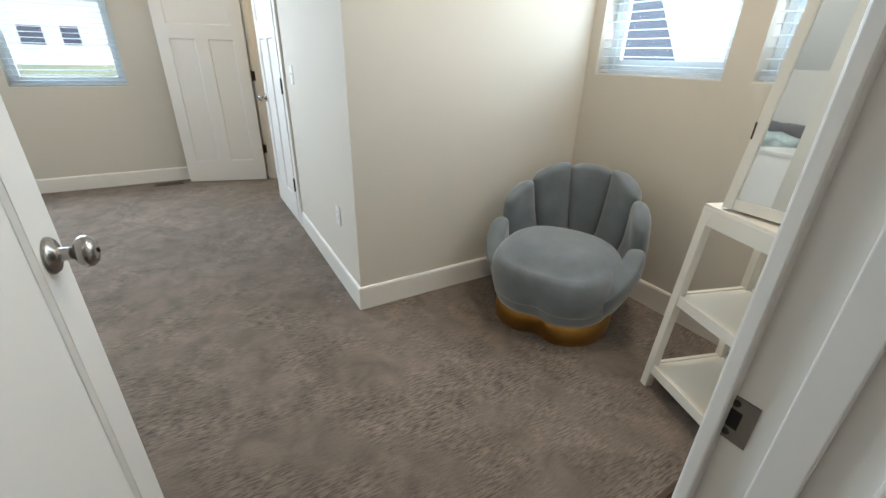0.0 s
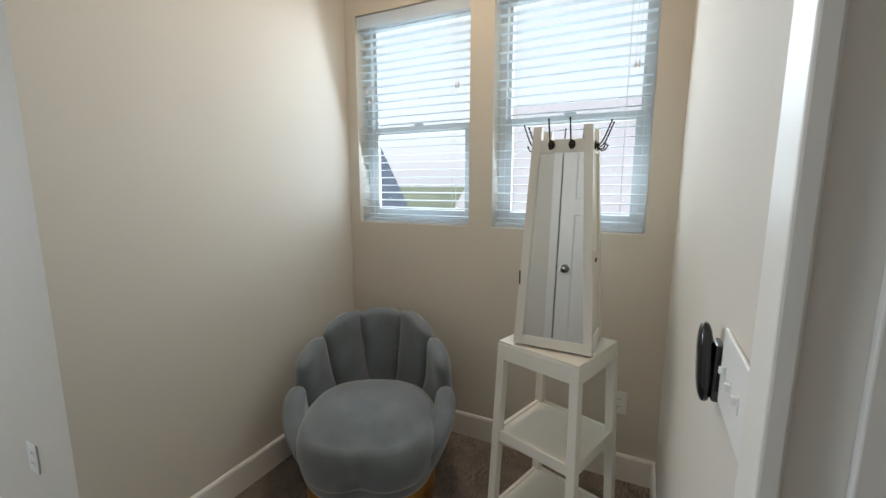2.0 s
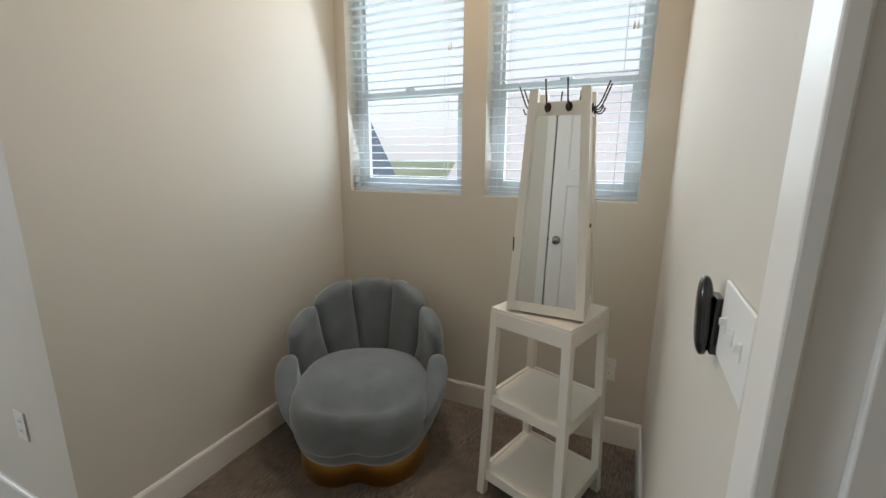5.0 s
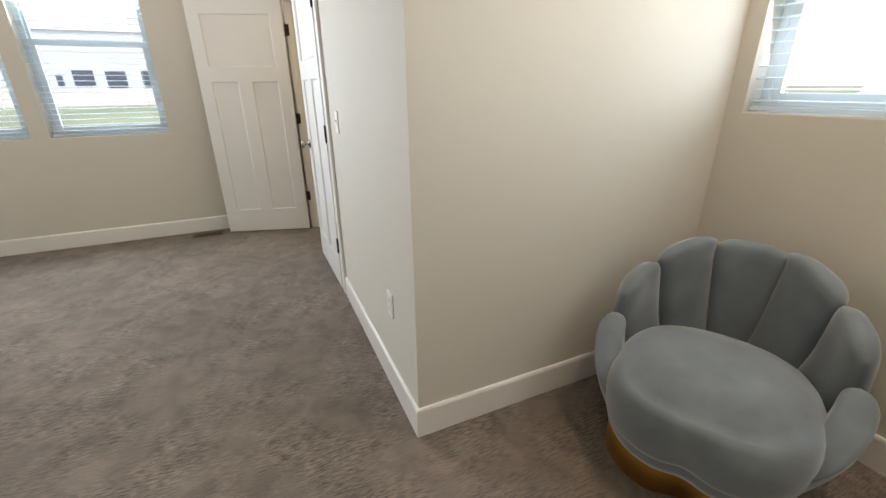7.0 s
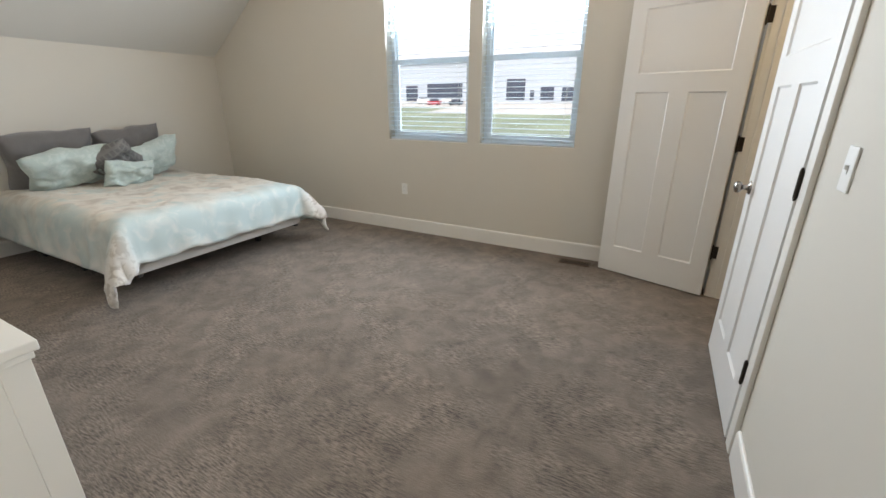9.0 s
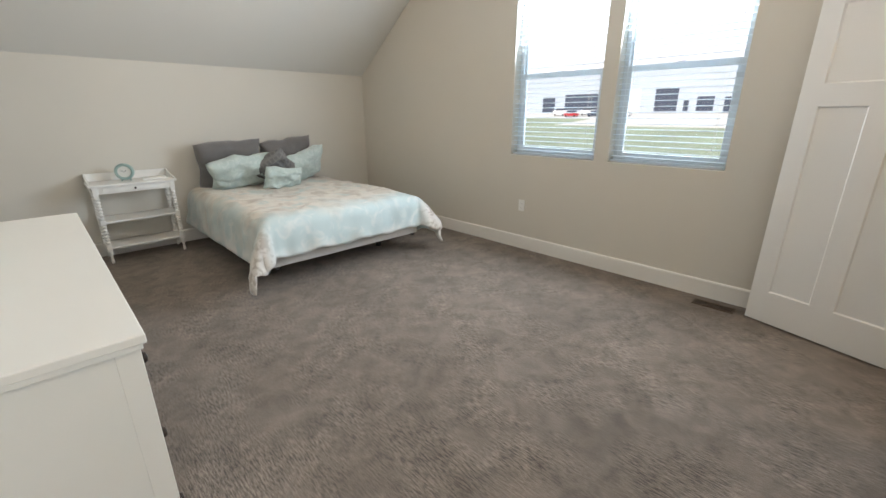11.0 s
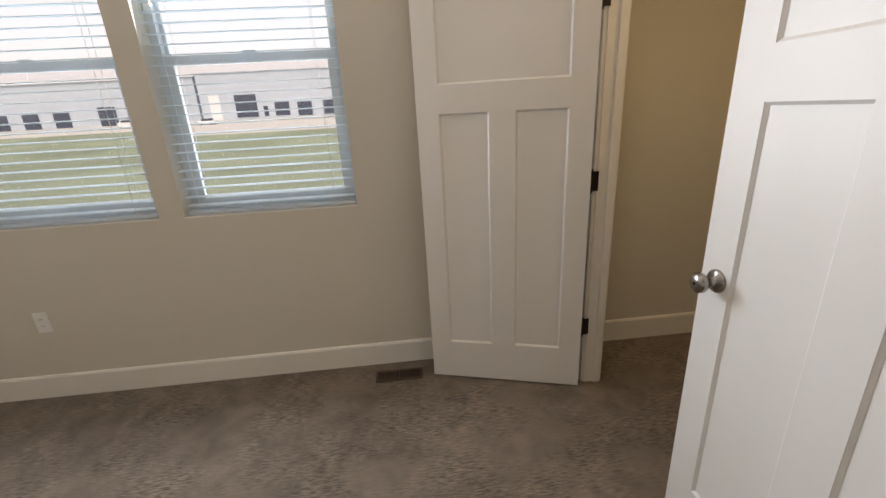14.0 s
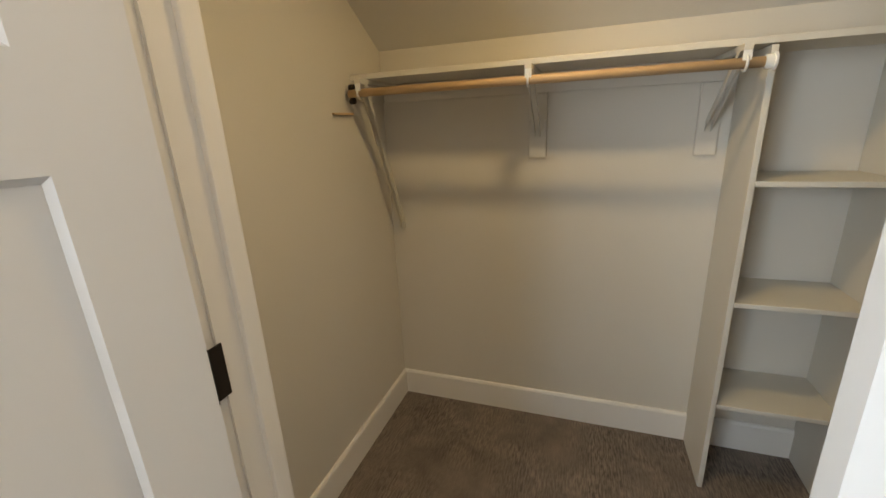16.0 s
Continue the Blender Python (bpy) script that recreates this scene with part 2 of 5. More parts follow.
def thing(name, label, category, at=None, group=""):
    ob = new(name)
    ob.empty_display_size = 0.1
    if at is not None:
        ob.matrix_basis = at
    return tagged(ob, label, category, group)


def single(name, bm, mat, label, category, at=None, group="", smooth=False):
    ob = new(name, mesh_of(name, bm, mat, smooth))
    if at is not None:
        ob.matrix_basis = at
    return tagged(ob, label, category, group)


def structure(name, bm, mat, label=""):
    return tagged(new(name, mesh_of(name, bm, mat)), label, kind="structure")


# ---------------------------------------------------------------- plan, metres
CORR = 0.744         # room face of the closet wall
WT = 0.090            # thickness of the closet wall
NOOK_S, NOOK_N = 0.385, 2.154
NOOK_E = 2.222
GABLE = 5.495
KNEE = -4.835
SOUTH = 1.60
CEILZ = 2.915
SLOPE = 0.70
KNEEZ = 1.85
CL0, CL1 = 3.575, 5.148   # closet opening
CLB = 2.12              # closet back wall
CLZ = 1.735
D0, D1 = -0.225, 0.60     # entrance opening
DOORH = 2.04
GW = ((-2.238, -1.350), (-1.225, -0.368))
GZ = (0.955, 2.40)
NW = ((0.506, 1.232), (1.361, 2.08))
NZ = (1.219, 2.398)

structure("floor", boxes((KNEE - 0.16, SOUTH - 0.1, -0.2, NOOK_E + 0.1, GABLE + 0.1, 0.0), (-1.2, -1.72, -0.2, 1.42, NOOK_S, 0.0), (-1.3, NOOK_S, -0.2, NOOK_E + 0.1, SOUTH - 0.1, 0.0)), CARPET_MAT, "grey-brown textured carpet with short ribs and trodden patches")

# walls, with openings through them
T = 0.16
rows = []
y0, y1 = GABLE, GABLE + T
xs = [KNEE - T, GW[0][0], GW[0][1], GW[1][0], GW[1][1], NOOK_E]
rows += [(xs[0], y0, 0, xs[1], y1, 3.0), (xs[2], y0, 0, xs[3], y1, 3.0), (xs[4], y0, 0, xs[5], y1, 3.0)]
for a, b in GW:
    rows += [(a, y0, 0, b, y1, GZ[0]), (a, y0, GZ[1], b, y1, 3.0)]
structure("wall_north", boxes(*rows), WALL, "greige painted gable wall with two windows")
x0, x1 = NOOK_E, NOOK_E + T
rows = [(x0, NOOK_S - 0.12, 0, x1, NW[0][0], 3.0), (x0, NW[0][1], 0, x1, NW[1][0], 3.0), (x0, NW[1][1], 0, x1, NOOK_N + 0.12, 3.0)]
for a, b in NW:
    rows += [(x0, a, 0, x1, b, NZ[0]), (x0, a, NZ[1], x1, b, 3.0)]
structure("wall_east", boxes(*rows), WALL, "greige painted wall of the nook with two windows")
structure("wall_nook_north", boxes((CORR, NOOK_N, 0, NOOK_E, NOOK_N + 0.12, 3.0)), WALL, "greige painted side wall of the nook")
structure("wall_closet", boxes((CORR, NOOK_N + 0.12, 0, CORR + WT, CL0, 3.0), (CORR, CL1, 0, CORR + WT, GABLE, 3.0),
                               (CORR, CL0, DOORH, CORR + WT, CL1, 3.0)), WALL, "greige painted wall with the closet opening")
structure("wall_closet_back", boxes((CLB, NOOK_N + 0.12, 0, CLB + T, GABLE, 2.2)), WALL, "greige painted low wall at the back of the closet")
structure("wall_south_nook", boxes((D1 + 0.02, NOOK_S - 0.12, 0, NOOK_E, NOOK_S, 3.0), (D0 - 0.02, NOOK_S - 0.12, DOORH, D1 + 0.02, NOOK_S, 3.0),
                                   (-0.45, NOOK_S - 0.12, 0, D0 - 0.02, NOOK_S, 3.0)), WALL, "greige painted wall with the entrance door")
structure("wall_alcove", boxes((-0.45, NOOK_S, 0, -0.33, 0.48, 3.0), (-0.45, 1.300, 0, -0.33, SOUTH, 3.0), (-0.45, 0.48, DOORH, -0.33, 1.300, 3.0)), WALL, "greige painted wall behind the entrance door")
# unseen void added so the mirrored gap beside the door stays dark
structure("wall_gap_void", boxes((-1.3, 0.36, 0, -1.2, 1.36, 2.5), (-1.2, 0.36, 0, -0.45, 0.47, 2.5), (-1.2, 1.245, 0, -0.45, 1.36, 2.5)), WALL, "greige walls of a void added to darken the door gap")
structure("ceiling_gap_void", boxes((-1.3, 0.36, 2.5, -0.45, 1.36, 2.6)), CEIL, "ceiling of the void added behind the alcove wall")
structure("wall_south", boxes((KNEE - T, SOUTH - 0.12, 0, -0.45, SOUTH, 3.0)), WALL, "greige painted wall behind the dresser")
structure("wall_west", boxes((KNEE - T, SOUTH, 0, KNEE, GABLE, 2.2)), WALL, "greige painted low wall behind the bed")
# hallway behind the camera
structure("wall_hall", boxes((-1.2, -1.6, 0, -1.08, NOOK_S - 0.12, 2.8), (1.3, -1.6, 0, 1.42, NOOK_S - 0.12, 2.8), (-1.2, -1.72, 0, 1.42, -1.6, 2.8)), WALL,
          "greige painted walls of the hallway")
structure("ceiling_hall", boxes((-1.2, -1.72, 2.7, 1.42, NOOK_S - 0.12, 2.8)), CEIL, "flat hallway ceiling")


def slab(xa, za, xb, zb, y0, y1, t=0.12):
    bm = bmesh.new()
    vs = [bm.verts.new((x, y, z)) for y in (y0, y1) for x, z in ((xa, za), (xb, zb), (xb, zb + t), (xa, za + t))]
    for f in ((0, 1, 2, 3), (4, 7, 6, 5), (0, 4, 5, 1), (1, 5, 6, 2), (2, 6, 7, 3), (3, 7, 4, 0)):
        bm.faces.new([vs[i] for i in f])
    return bm


XF = KNEE + (CEILZ - KNEEZ) / SLOPE
structure("ceiling_flat", boxes((XF, NOOK_S - 0.12, CEILZ, NOOK_E + T, GABLE + T, CEILZ + 0.12)), CEIL, "flat painted ceiling")
structure("ceiling_slope_west", slab(KNEE - 0.16, KNEEZ - 0.16 * SLOPE, XF, CEILZ, SOUTH - 0.1, GABLE + 0.1), CEIL, "sloping painted ceiling over the bed")
structure("ceiling_slope_closet", slab(CORR + WT, CLZ + (CLB - CORR - WT) * 0.62, CLB + 0.1, CLZ - 0.062, NOOK_N + 0.12, GABLE), CEIL, "sloping painted ceiling of the closet")

# baseboards
BB, BT = 0.137, 0.014


def baseboard(name, ax, ay, bx, by, nx, ny):
    """From a to b along the wall; the normal points into the room."""
    bm = bmesh.new()
    prof = [(0, 0), (BT, 0), (BT, BB - 0.012), (BT - 0.004, BB - 0.003), (BT - 0.008, BB), (0, BB)]
    ends = []
    for x, y in ((ax, ay), (bx, by)):
        ends.append([bm.verts.new((x + nx * d, y + ny * d, z)) for d, z in prof])
    for i in range(len(prof)):
        j = (i + 1) % len(prof)
        bm.faces.new((ends[0][i], ends[0][j], ends[1][j], ends[1][i]))
    bm.faces.new(ends[0])
    bm.faces.new(ends[1][::-1])
    ob = structure("baseboard", bm, TRIM, "white painted baseboard")
    return ob


baseboard("n", KNEE, GABLE, CORR, GABLE, 0, -1)
baseboard("w", KNEE, SOUTH, KNEE, GABLE - BT, 1, 0)
baseboard("c", CORR, NOOK_N - BT, CORR, CL0 - 0.075, -1, 0)
baseboard("cn", CORR, CL1 + 0.075, CORR, GABLE - BT, -1, 0)
baseboard("nn", CORR, NOOK_N, NOOK_E, NOOK_N, 0, -1)
baseboard("e", NOOK_E, NOOK_S, NOOK_E, NOOK_N - BT, -1, 0)
baseboard("s", D1 + 0.075, NOOK_S, NOOK_E - BT, NOOK_S, 0, 1)
baseboard("so", KNEE + BT, SOUTH, -0.33, SOUTH, 0, 1)
baseboard("al", -0.33, 1.30, -0.33, SOUTH, 1, 0)
baseboard("kb", CLB, NOOK_N + 0.12, CLB, GABLE, -1, 0)
baseboard("kn", CORR + WT, GABLE, CLB - BT, GABLE, 0, -1)
baseboard("kc", CORR + WT, NOOK_N + 0.12, CORR + WT, CL0, 1, 0)

# ---------------------------------------------------------------- doors


def casing(name, p, q, face, out, axis, h=DOORH, w=0.07, t=0.018):
    """Flat casing round an opening p..q along an axis on a wall face; out is the side it stands proud to."""
    a, b = (face, face + out * t) if out > 0 else (face + out * t, face)
    bm = bmesh.new()
    for u0, u1, z0, z1 in ((p - w, p, 0, h), (q, q + w, 0, h), (p - w - 0.01, q + w + 0.01, h, h + w + 0.015)):
        if axis == "y":
            box(bm, a, u0, z0, b, u1, z1, bevel=0.003)
        else:
            box(bm, u0, a, z0, u1, b, z1, bevel=0.003)
    return structure("casing", bm, TRIM, "flat white painted door casing")


def jamb(p, q, d0, d1, axis, stop, h=DOORH, t=0.02):
    """Jamb lining inside the opening with a stop bead."""
    bm = bmesh.new()
    for u0, u1, z0, z1 in ((p, p + t, 0, h), (q - t, q, 0, h), (p + t, q - t, h - t, h)):
        if axis == "y":
            box(bm, d0, u0, z0, d1, u1, z1)
        else:
            box(bm, u0, d0, z0, u1, d1, z1)
    s = 0.011
    for u0, u1, z0, z1 in ((p + t, p + t + s, 0, h - t), (q - t - s, q - t, 0, h - t), (p + t + s, q - t - s, h - t - s, h - t)):
        if axis == "y":
            box(bm, stop[0], u0, z0, stop[1], u1, z1, bevel=0.002)
        else:
            box(bm, u0, stop[0], z0, u1, stop[1], z1, bevel=0.002)
    return structure("jamb", bm, TRIM, "white painted door jamb with stop bead")


casing("a", CL0 + 0.015, CL1 - 0.015, CORR, -1, "y")
jamb(CL0, CL1, CORR - 0.001, CORR + WT + 0.001, "y", (CORR + 0.045, CORR + 0.08))
casing("c", D0 + 0.015, D1 - 0.015, NOOK_S, 1, "x")
casing("d", D0 + 0.015, D1 - 0.015, NOOK_S - 0.12, -1, "x")
casing("e", 0.495, 1.250, -0.33, 1, "y")
jamb(0.48, 1.300, -0.451, -0.329, "y", (-0.41, -0.375))
jamb(D0 - 0.02, D1 + 0.02, NOOK_S - 0.121, NOOK_S + 0.001, "x", (NOOK_S - 0.08, NOOK_S - 0.045))


def door_leaf(width, h=2.02, t=0.035):
    """A three-panel craftsman leaf: one wide panel over two tall ones. x along the leaf from the hinge, y its thickness."""
    bm = bmesh.new()
    st, top, lock0, lock1, bot, mul = 0.102, 0.118, 1.375, 1.495, 0.215, 0.115
    box(bm, 0, 0, 0, st, t, h)
    box(bm, width - st, 0, 0, width, t, h)
    box(bm, st, 0, h - top, width - st, t, h)
    box(bm, st, 0, lock0, width - st, t, lock1)
    box(bm, st, 0, 0, width - st, t, bot)
    c = width / 2
    box(bm, c - mul / 2, 0, bot, c + mul / 2, t, lock0)
    for a, b, z0, z1 in ((st, width - st, lock1, h - top), (st, c - mul / 2, bot, lock0), (c + mul / 2, width - st, bot, lock0)):
        box(bm, a, 0.009, z0, b, t - 0.009, z1)
        # sloped sticking round each panel on both faces
        for y_out, y_in in ((0.0, 0.009), (t, t - 0.009)):
            s = 0.008
            o = [(a, z0), (b, z0), (b, z1), (a, z1)]
            i = [(a + s, z0 + s), (b - s, z0 + s), (b - s, z1 - s), (a + s, z1 - s)]
            ov = [bm.verts.new((x, y_out + (0.0012 if y_out == 0 else -0.0012), z)) for x, z in o]
            iv = [bm.verts.new((x, y_in + (-0.0008 if y_out == 0 else 0.0008), z)) for x, z in i]
            for k in range(4):
                bm.faces.new((ov[k], ov[(k + 1) % 4], iv[(k + 1) % 4], iv[k]))
    return bm


def knob_bm(side):
    """Round door knob with its rose, axis along y; side is the way it points."""
    bm = bmesh.new()
    prof = [(0.033, 0.0), (0.033, 0.003), (0.029, 0.008), (0.014, 0.011), (0.012, 0.016), (0.011, 0.028), (0.014, 0.034),
            (0.024, 0.040), (0.0285, 0.048), (0.0275, 0.057), (0.021, 0.064), (0.010, 0.0665), (0.002, 0.067)]
    lathe(bm, prof, 28, Matrix.Rotation(radians(-90 if side > 0 else 90), 4, "X"))
    return bm


def hinge_bm():
    bm = bmesh.new()
    lathe(bm, [(0.0065, -0.047), (0.0065, 0.047)], 12)
    lathe(bm, [(0.004, 0.047), (0.0055, 0.05), (0.003, 0.055)], 10)
    lathe(bm, [(0.003, -0.055), (0.0055, -0.05), (0.004, -0.047)], 10)
    box(bm, 0.0, -0.001, -0.0445, 0.032, 0.0015, 0.0445)
    return bm


HINGES = (0.335, 1.068, 1.80)


def door(name, label, width, at, side, hinge_turn, knobs=True, t=0.035, knob_z=0.93):
    """The leaf runs along +x from the hinge pin at the origin; side says on which side of the pin its thickness lies."""
    d = tagged(thing(name, label, ""), kind="structure")
    d.matrix_basis = at
    lo = 0.0 if side > 0 else -t
    part("leaf", door_leaf(width, t=t), DOORPAINT, d, at=pose(0.006, lo, 0.012))
    if knobs:
        for s in (-1, 1):
            k = part("door_knob", knob_bm(s), NICKEL, d, "brushed nickel round door knob", True)
            k.location = (width - 0.052, lo + (t if s > 0 else 0), knob_z)
            part("key_hole", boxes((width - 0.0545, lo + (t + 0.066 if s > 0 else -0.0695), knob_z - 0.0035, width - 0.0495, lo + (t + 0.0695 if s > 0 else -0.066), knob_z + 0.0035)), SLOT, k).matrix_basis = pose(
                -k.location.x, -k.location.y, -k.location.z)
        part("latch_plate", boxes((width + 0.0055, lo + t / 2 - 0.0125, knob_z - 0.028, width + 0.0075, lo + t / 2 + 0.0125, knob_z + 0.028),
                                  (width + 0.006, lo + t / 2 - 0.006, knob_z - 0.008, width + 0.015, lo + t / 2 + 0.006, knob_z + 0.008)), NICKEL, d, "nickel latch plate")
    for z in HINGES:
        h = part("hinge", hinge_bm(), BRONZE, d, "dark bronze butt hinge")
        h.matrix_basis = pose(-0.002, -0.002 * side, z, 0, 0, hinge_turn)
    return d


# open closet leaf, swung back almost against the gable wall
door("door_1", "white three-panel closet door leaf swung wide open", 0.765, pose(0.712, 5.122, 0, 0, 0, 162.9), 1, -162.9, knobs=False)
door("door_2", "white three-panel closet door leaf standing just ajar", 0.772, pose(CORR - 0.022, CL0 + 0.022, 0, 0, 0, 91.0), -1, -91.0)
door("door_3", "white three-panel entrance door standing open into the room", 0.80, pose(D0 + 0.01, NOOK_S + 0.008, 0, 0, 0, 85.6), -1, 100, knob_z=0.965)

# strike plate in the entrance jamb
bm = bmesh.new()
box(bm, -0.0015, -0.022, -0.030, 0.0, 0.022, 0.030, bevel=0.0)
STRIKE = material("aged_nickel", (0.22, 0.195, 0.17), 0.34, 1.0, vary=0.08, scale=60)
stk = tagged(new("strike_plate", mesh_of("strike_plate", bm, STRIKE)), "darkened brushed nickel strike plate on the white door jamb", "strike plate")
stk.matrix_basis = pose(D1, NOOK_S - 0.003, 0.93)
part("bolt_hole", boxes((-0.0025, -0.009, -0.012, -0.0014, 0.009, 0.012)), SLOT, stk, "dark square bolt hole")
for zz in (-0.021, 0.021):
    bm = bmesh.new()
    lathe(bm, [(0.0045, 0.0), (0.004, 0.0012), (0.001, 0.0016)], 12, pose(-0.0015, 0.0, zz) @ Matrix.Rotation(radians(-90), 4, "Y"))
    part("screw", bm, BRONZE, stk)

# ---------------------------------------------------------------- windows with their blinds


def window(name, width, z0, z1, at, rail, category_label):
    """x along the wall, y outward from the room face, z up."""
    w = tagged(thing(name, category_label, ""), kind="structure")
    w.matrix_basis = at
    f = 0.035
    a, b = 0.10, 0.158
    part("window_frame", boxes((0, a, z0, f, b, z1), (width - f, a, z0, width, b, z1), (f, a, z0, width - f, b, z0 + f), (f, a, z1 - f, width - f, b, z1), bevel=0.002),
         VINYL, w, "white vinyl window frame")
    s = 0.035
    lo, hi = z0 + f, z1 - f
    part("lower_sash", boxes((f, a + 0.004, lo, f + s, a + 0.03, rail + 0.02), (width - f - s, a + 0.004, lo, width - f, a + 0.03, rail + 0.02),
                             (f + s, a + 0.004, lo, width - f - s, a + 0.03, lo + s + 0.01), (f + s, a + 0.004, rail - 0.022, width - f - s, a + 0.03, rail + 0.02), bevel=0.002),
         VINYL, w, "white vinyl lower sash")
    part("upper_sash", boxes((f, a + 0.032, rail - 0.01, f + 0.018, a + 0.055, hi), (width - f - 0.018, a + 0.032, rail - 0.01, width - f, a + 0.055, hi),
                             (f + 0.018, a + 0.032, hi - 0.018, width - f - 0.018, a + 0.055, hi), (f + 0.018, a + 0.032, rail - 0.01, width - f - 0.018, a + 0.055, rail + 0.02)),
         VINYL, w, "white vinyl upper sash")
    for n, (zz0, zz1, yy) in enumerate(((lo + s + 0.01, rail - 0.022, a + 0.017), (rail + 0.02, hi - 0.018, a + 0.044))):
        p = part("pane", boxes((f + 0.016, yy, zz0 - 0.002, width - f - 0.016, yy + 0.003, zz1 + 0.002)), GLASS, w, "clear window pane")
        p.visible_shadow = False
    part("lock", boxes((width / 2 - 0.03, a - 0.004, rail + 0.02, width / 2 + 0.03, a + 0.02, rail + 0.032), bevel=0.003), VINYL, w, "white sash lock")
    part("window_sill", boxes((0.0, 0.0, z0 - 0.0, width, a, z0 + 0.006)), TRIM, w, "white window sill")
    return w


SLAT_T = 0.0028
SLAT_W = 0.048


def slat_mesh(width):
    bm = bmesh.new()
    n = 4
    top, bot = [], []
    for i in range(n + 1):
        u = -SLAT_W / 2 + SLAT_W * i / n
        c = 0.0022 * (1 - (2 * u / SLAT_W) ** 2)
        top.append([bm.verts.new((x, u, c + SLAT_T / 2)) for x in (0, width)])
        bot.append([bm.verts.new((x, u, c - SLAT_T / 2)) for x in (0, width)])
    for i in range(n):
        bm.faces.new((top[i][0], top[i][1], top[i + 1][1], top[i + 1][0]))
        bm.faces.new((bot[i][0], bot[i + 1][0], bot[i + 1][1], bot[i][1]))
    for r in ((top[0], bot[0]), (top[-1], bot[-1])):
        bm.faces.new((r[0][0], r[0][1], r[1][1], r[1][0]))
    for k in (0, 1):
        bm.faces.new([t[k] for t in top] + [b[k] for b in bot[::-1]])
    return mesh_of("slat", bm, SLAT)


def blind(width, z0, z1, at, tilt):
    b = thing("window_blind", "white slatted window blind lowered with its slats open", "blind", at)
    y = 0.045
    part("valance", boxes((0.004, 0.006, z1 - 0.075, width - 0.004, 0.018, z1 - 0.006), bevel=0.003), SLAT, b, "white blind valance")
    part("head_rail", boxes((0.008, 0.022, z1 - 0.055, width - 0.008, 0.072, z1 - 0.008)), SLAT, b, "white head rail")
    me = slat_mesh(width - 0.02)
    top, bottom, step = z1 - 0.085, z0 + 0.045, 0.0435
    n = int((top - bottom) / step)
    for i in range(n + 1):
        s = new("slat", me)
        s.parent = b
        s.matrix_basis = pose(0.01, y, top - i * step, tilt + random.uniform(-0.8, 0.8), random.uniform(-0.06, 0.06), 0)
    part("bottom_rail", boxes((0.01, y - 0.025, z0 + 0.012, width - 0.01, y + 0.025, z0 + 0.028), bevel=0.003), SLAT, b, "white bottom rail")
    for x in (0.11, width - 0.11):
        bm = bmesh.new()
        for yy in (y - SLAT_W / 2 - 0.001, y + SLAT_W / 2 + 0.001):
            box(bm, x - 0.0008, yy - 0.0008, z0 + 0.02, x + 0.0008, yy + 0.0008, z1 - 0.06)
        part("ladder_cord", bm, CORD, b, "thin white ladder cord")
    for x, drop in ((0.06, 0.40), (0.075, 0.47), (width - 0.07, 0.42), (width - 0.085, 0.42)):
        bm = bmesh.new()
        tube(bm, [(x, 0.012, z1 - 0.07), (x + 0.002, 0.010, z1 - drop)], 0.0009, 5)
        c = part("pull_cord", bm, CORD, b, "white pull cord")
        bm = bmesh.new()
        lathe(bm, [(0.002, 0.0), (0.005, -0.012), (0.0062, -0.024), (0.004, -0.03)], 10, pose(x + 0.002, 0.010, z1 - drop))
        part("tassel", bm, PLATE, c, "small white cord tassel", True)
    return b


for i, (a, b) in enumerate(GW):
    window("window_%d" % (i + 1), b - a, *GZ, pose(a, GABLE, 0), 1.69, "white vinyl single-hung window in the gable wall")
    blind(b - a, *GZ, pose(a, GABLE, 0), 4)
for i, (a, b) in enumerate(NW):
    m = pose(NOOK_E, b, 0, 0, 0, -90)
    window("window_%d" % (i + 3), b - a, *NZ, m, 1.765, "white vinyl single-hung window in the nook")
    blind(b - a, *NZ, m, 3)

# ---------------------------------------------------------------- shell armchair
def bag(bm, hx, hy, hz, power=2.6, nu=20, nv=12, m=None, bulge=None):
    """A soft rounded block (superellipsoid)."""
    def sp(v, p):
        return math.copysign(abs(v) ** p, v)
    e = 2.0 / power
    rings = []
    for i in range(1, nv):
        a = -math.pi / 2 + math.pi * i / nv
        rings.append([bm.verts.new((hx * sp(math.cos(a), e) * sp(math.cos(2 * math.pi * k / nu), e), hy * sp(math.cos(a), e) * sp(math.sin(2 * math.pi * k / nu), e), hz * sp(math.sin(a), e))) for k in range(nu)])
    lo, hi = bm.verts.new((0, 0, -hz)), bm.verts.new((0, 0, hz))
    for r, q in zip(rings, rings[1:]):
        for k in range(nu):
            bm.faces.new((r[k], r[(k + 1) % nu], q[(k + 1) % nu], q[k]))
    for k in range(nu):
        bm.faces.new((lo, rings[0][(k + 1) % nu], rings[0][k]))
        bm.faces.new((hi, rings[-1][k], rings[-1][(k + 1) % nu]))
    vs = [v for r in rings for v in r] + [lo, hi]
    if bulge:
        for v in vs:
            v.co = bulge(v.co)
    if m is not None:
        bmesh.ops.transform(bm, matrix=m, verts=vs)
    return vs


def cloud(a, r0, lobe):
    """Outline of the base and seat: round, with a notch in front (front is angle 0)."""
    d = abs((a + math.pi) % (2 * math.pi) - math.pi)
    return r0 * (1 - lobe * math.exp(-(d / 0.22) ** 2))


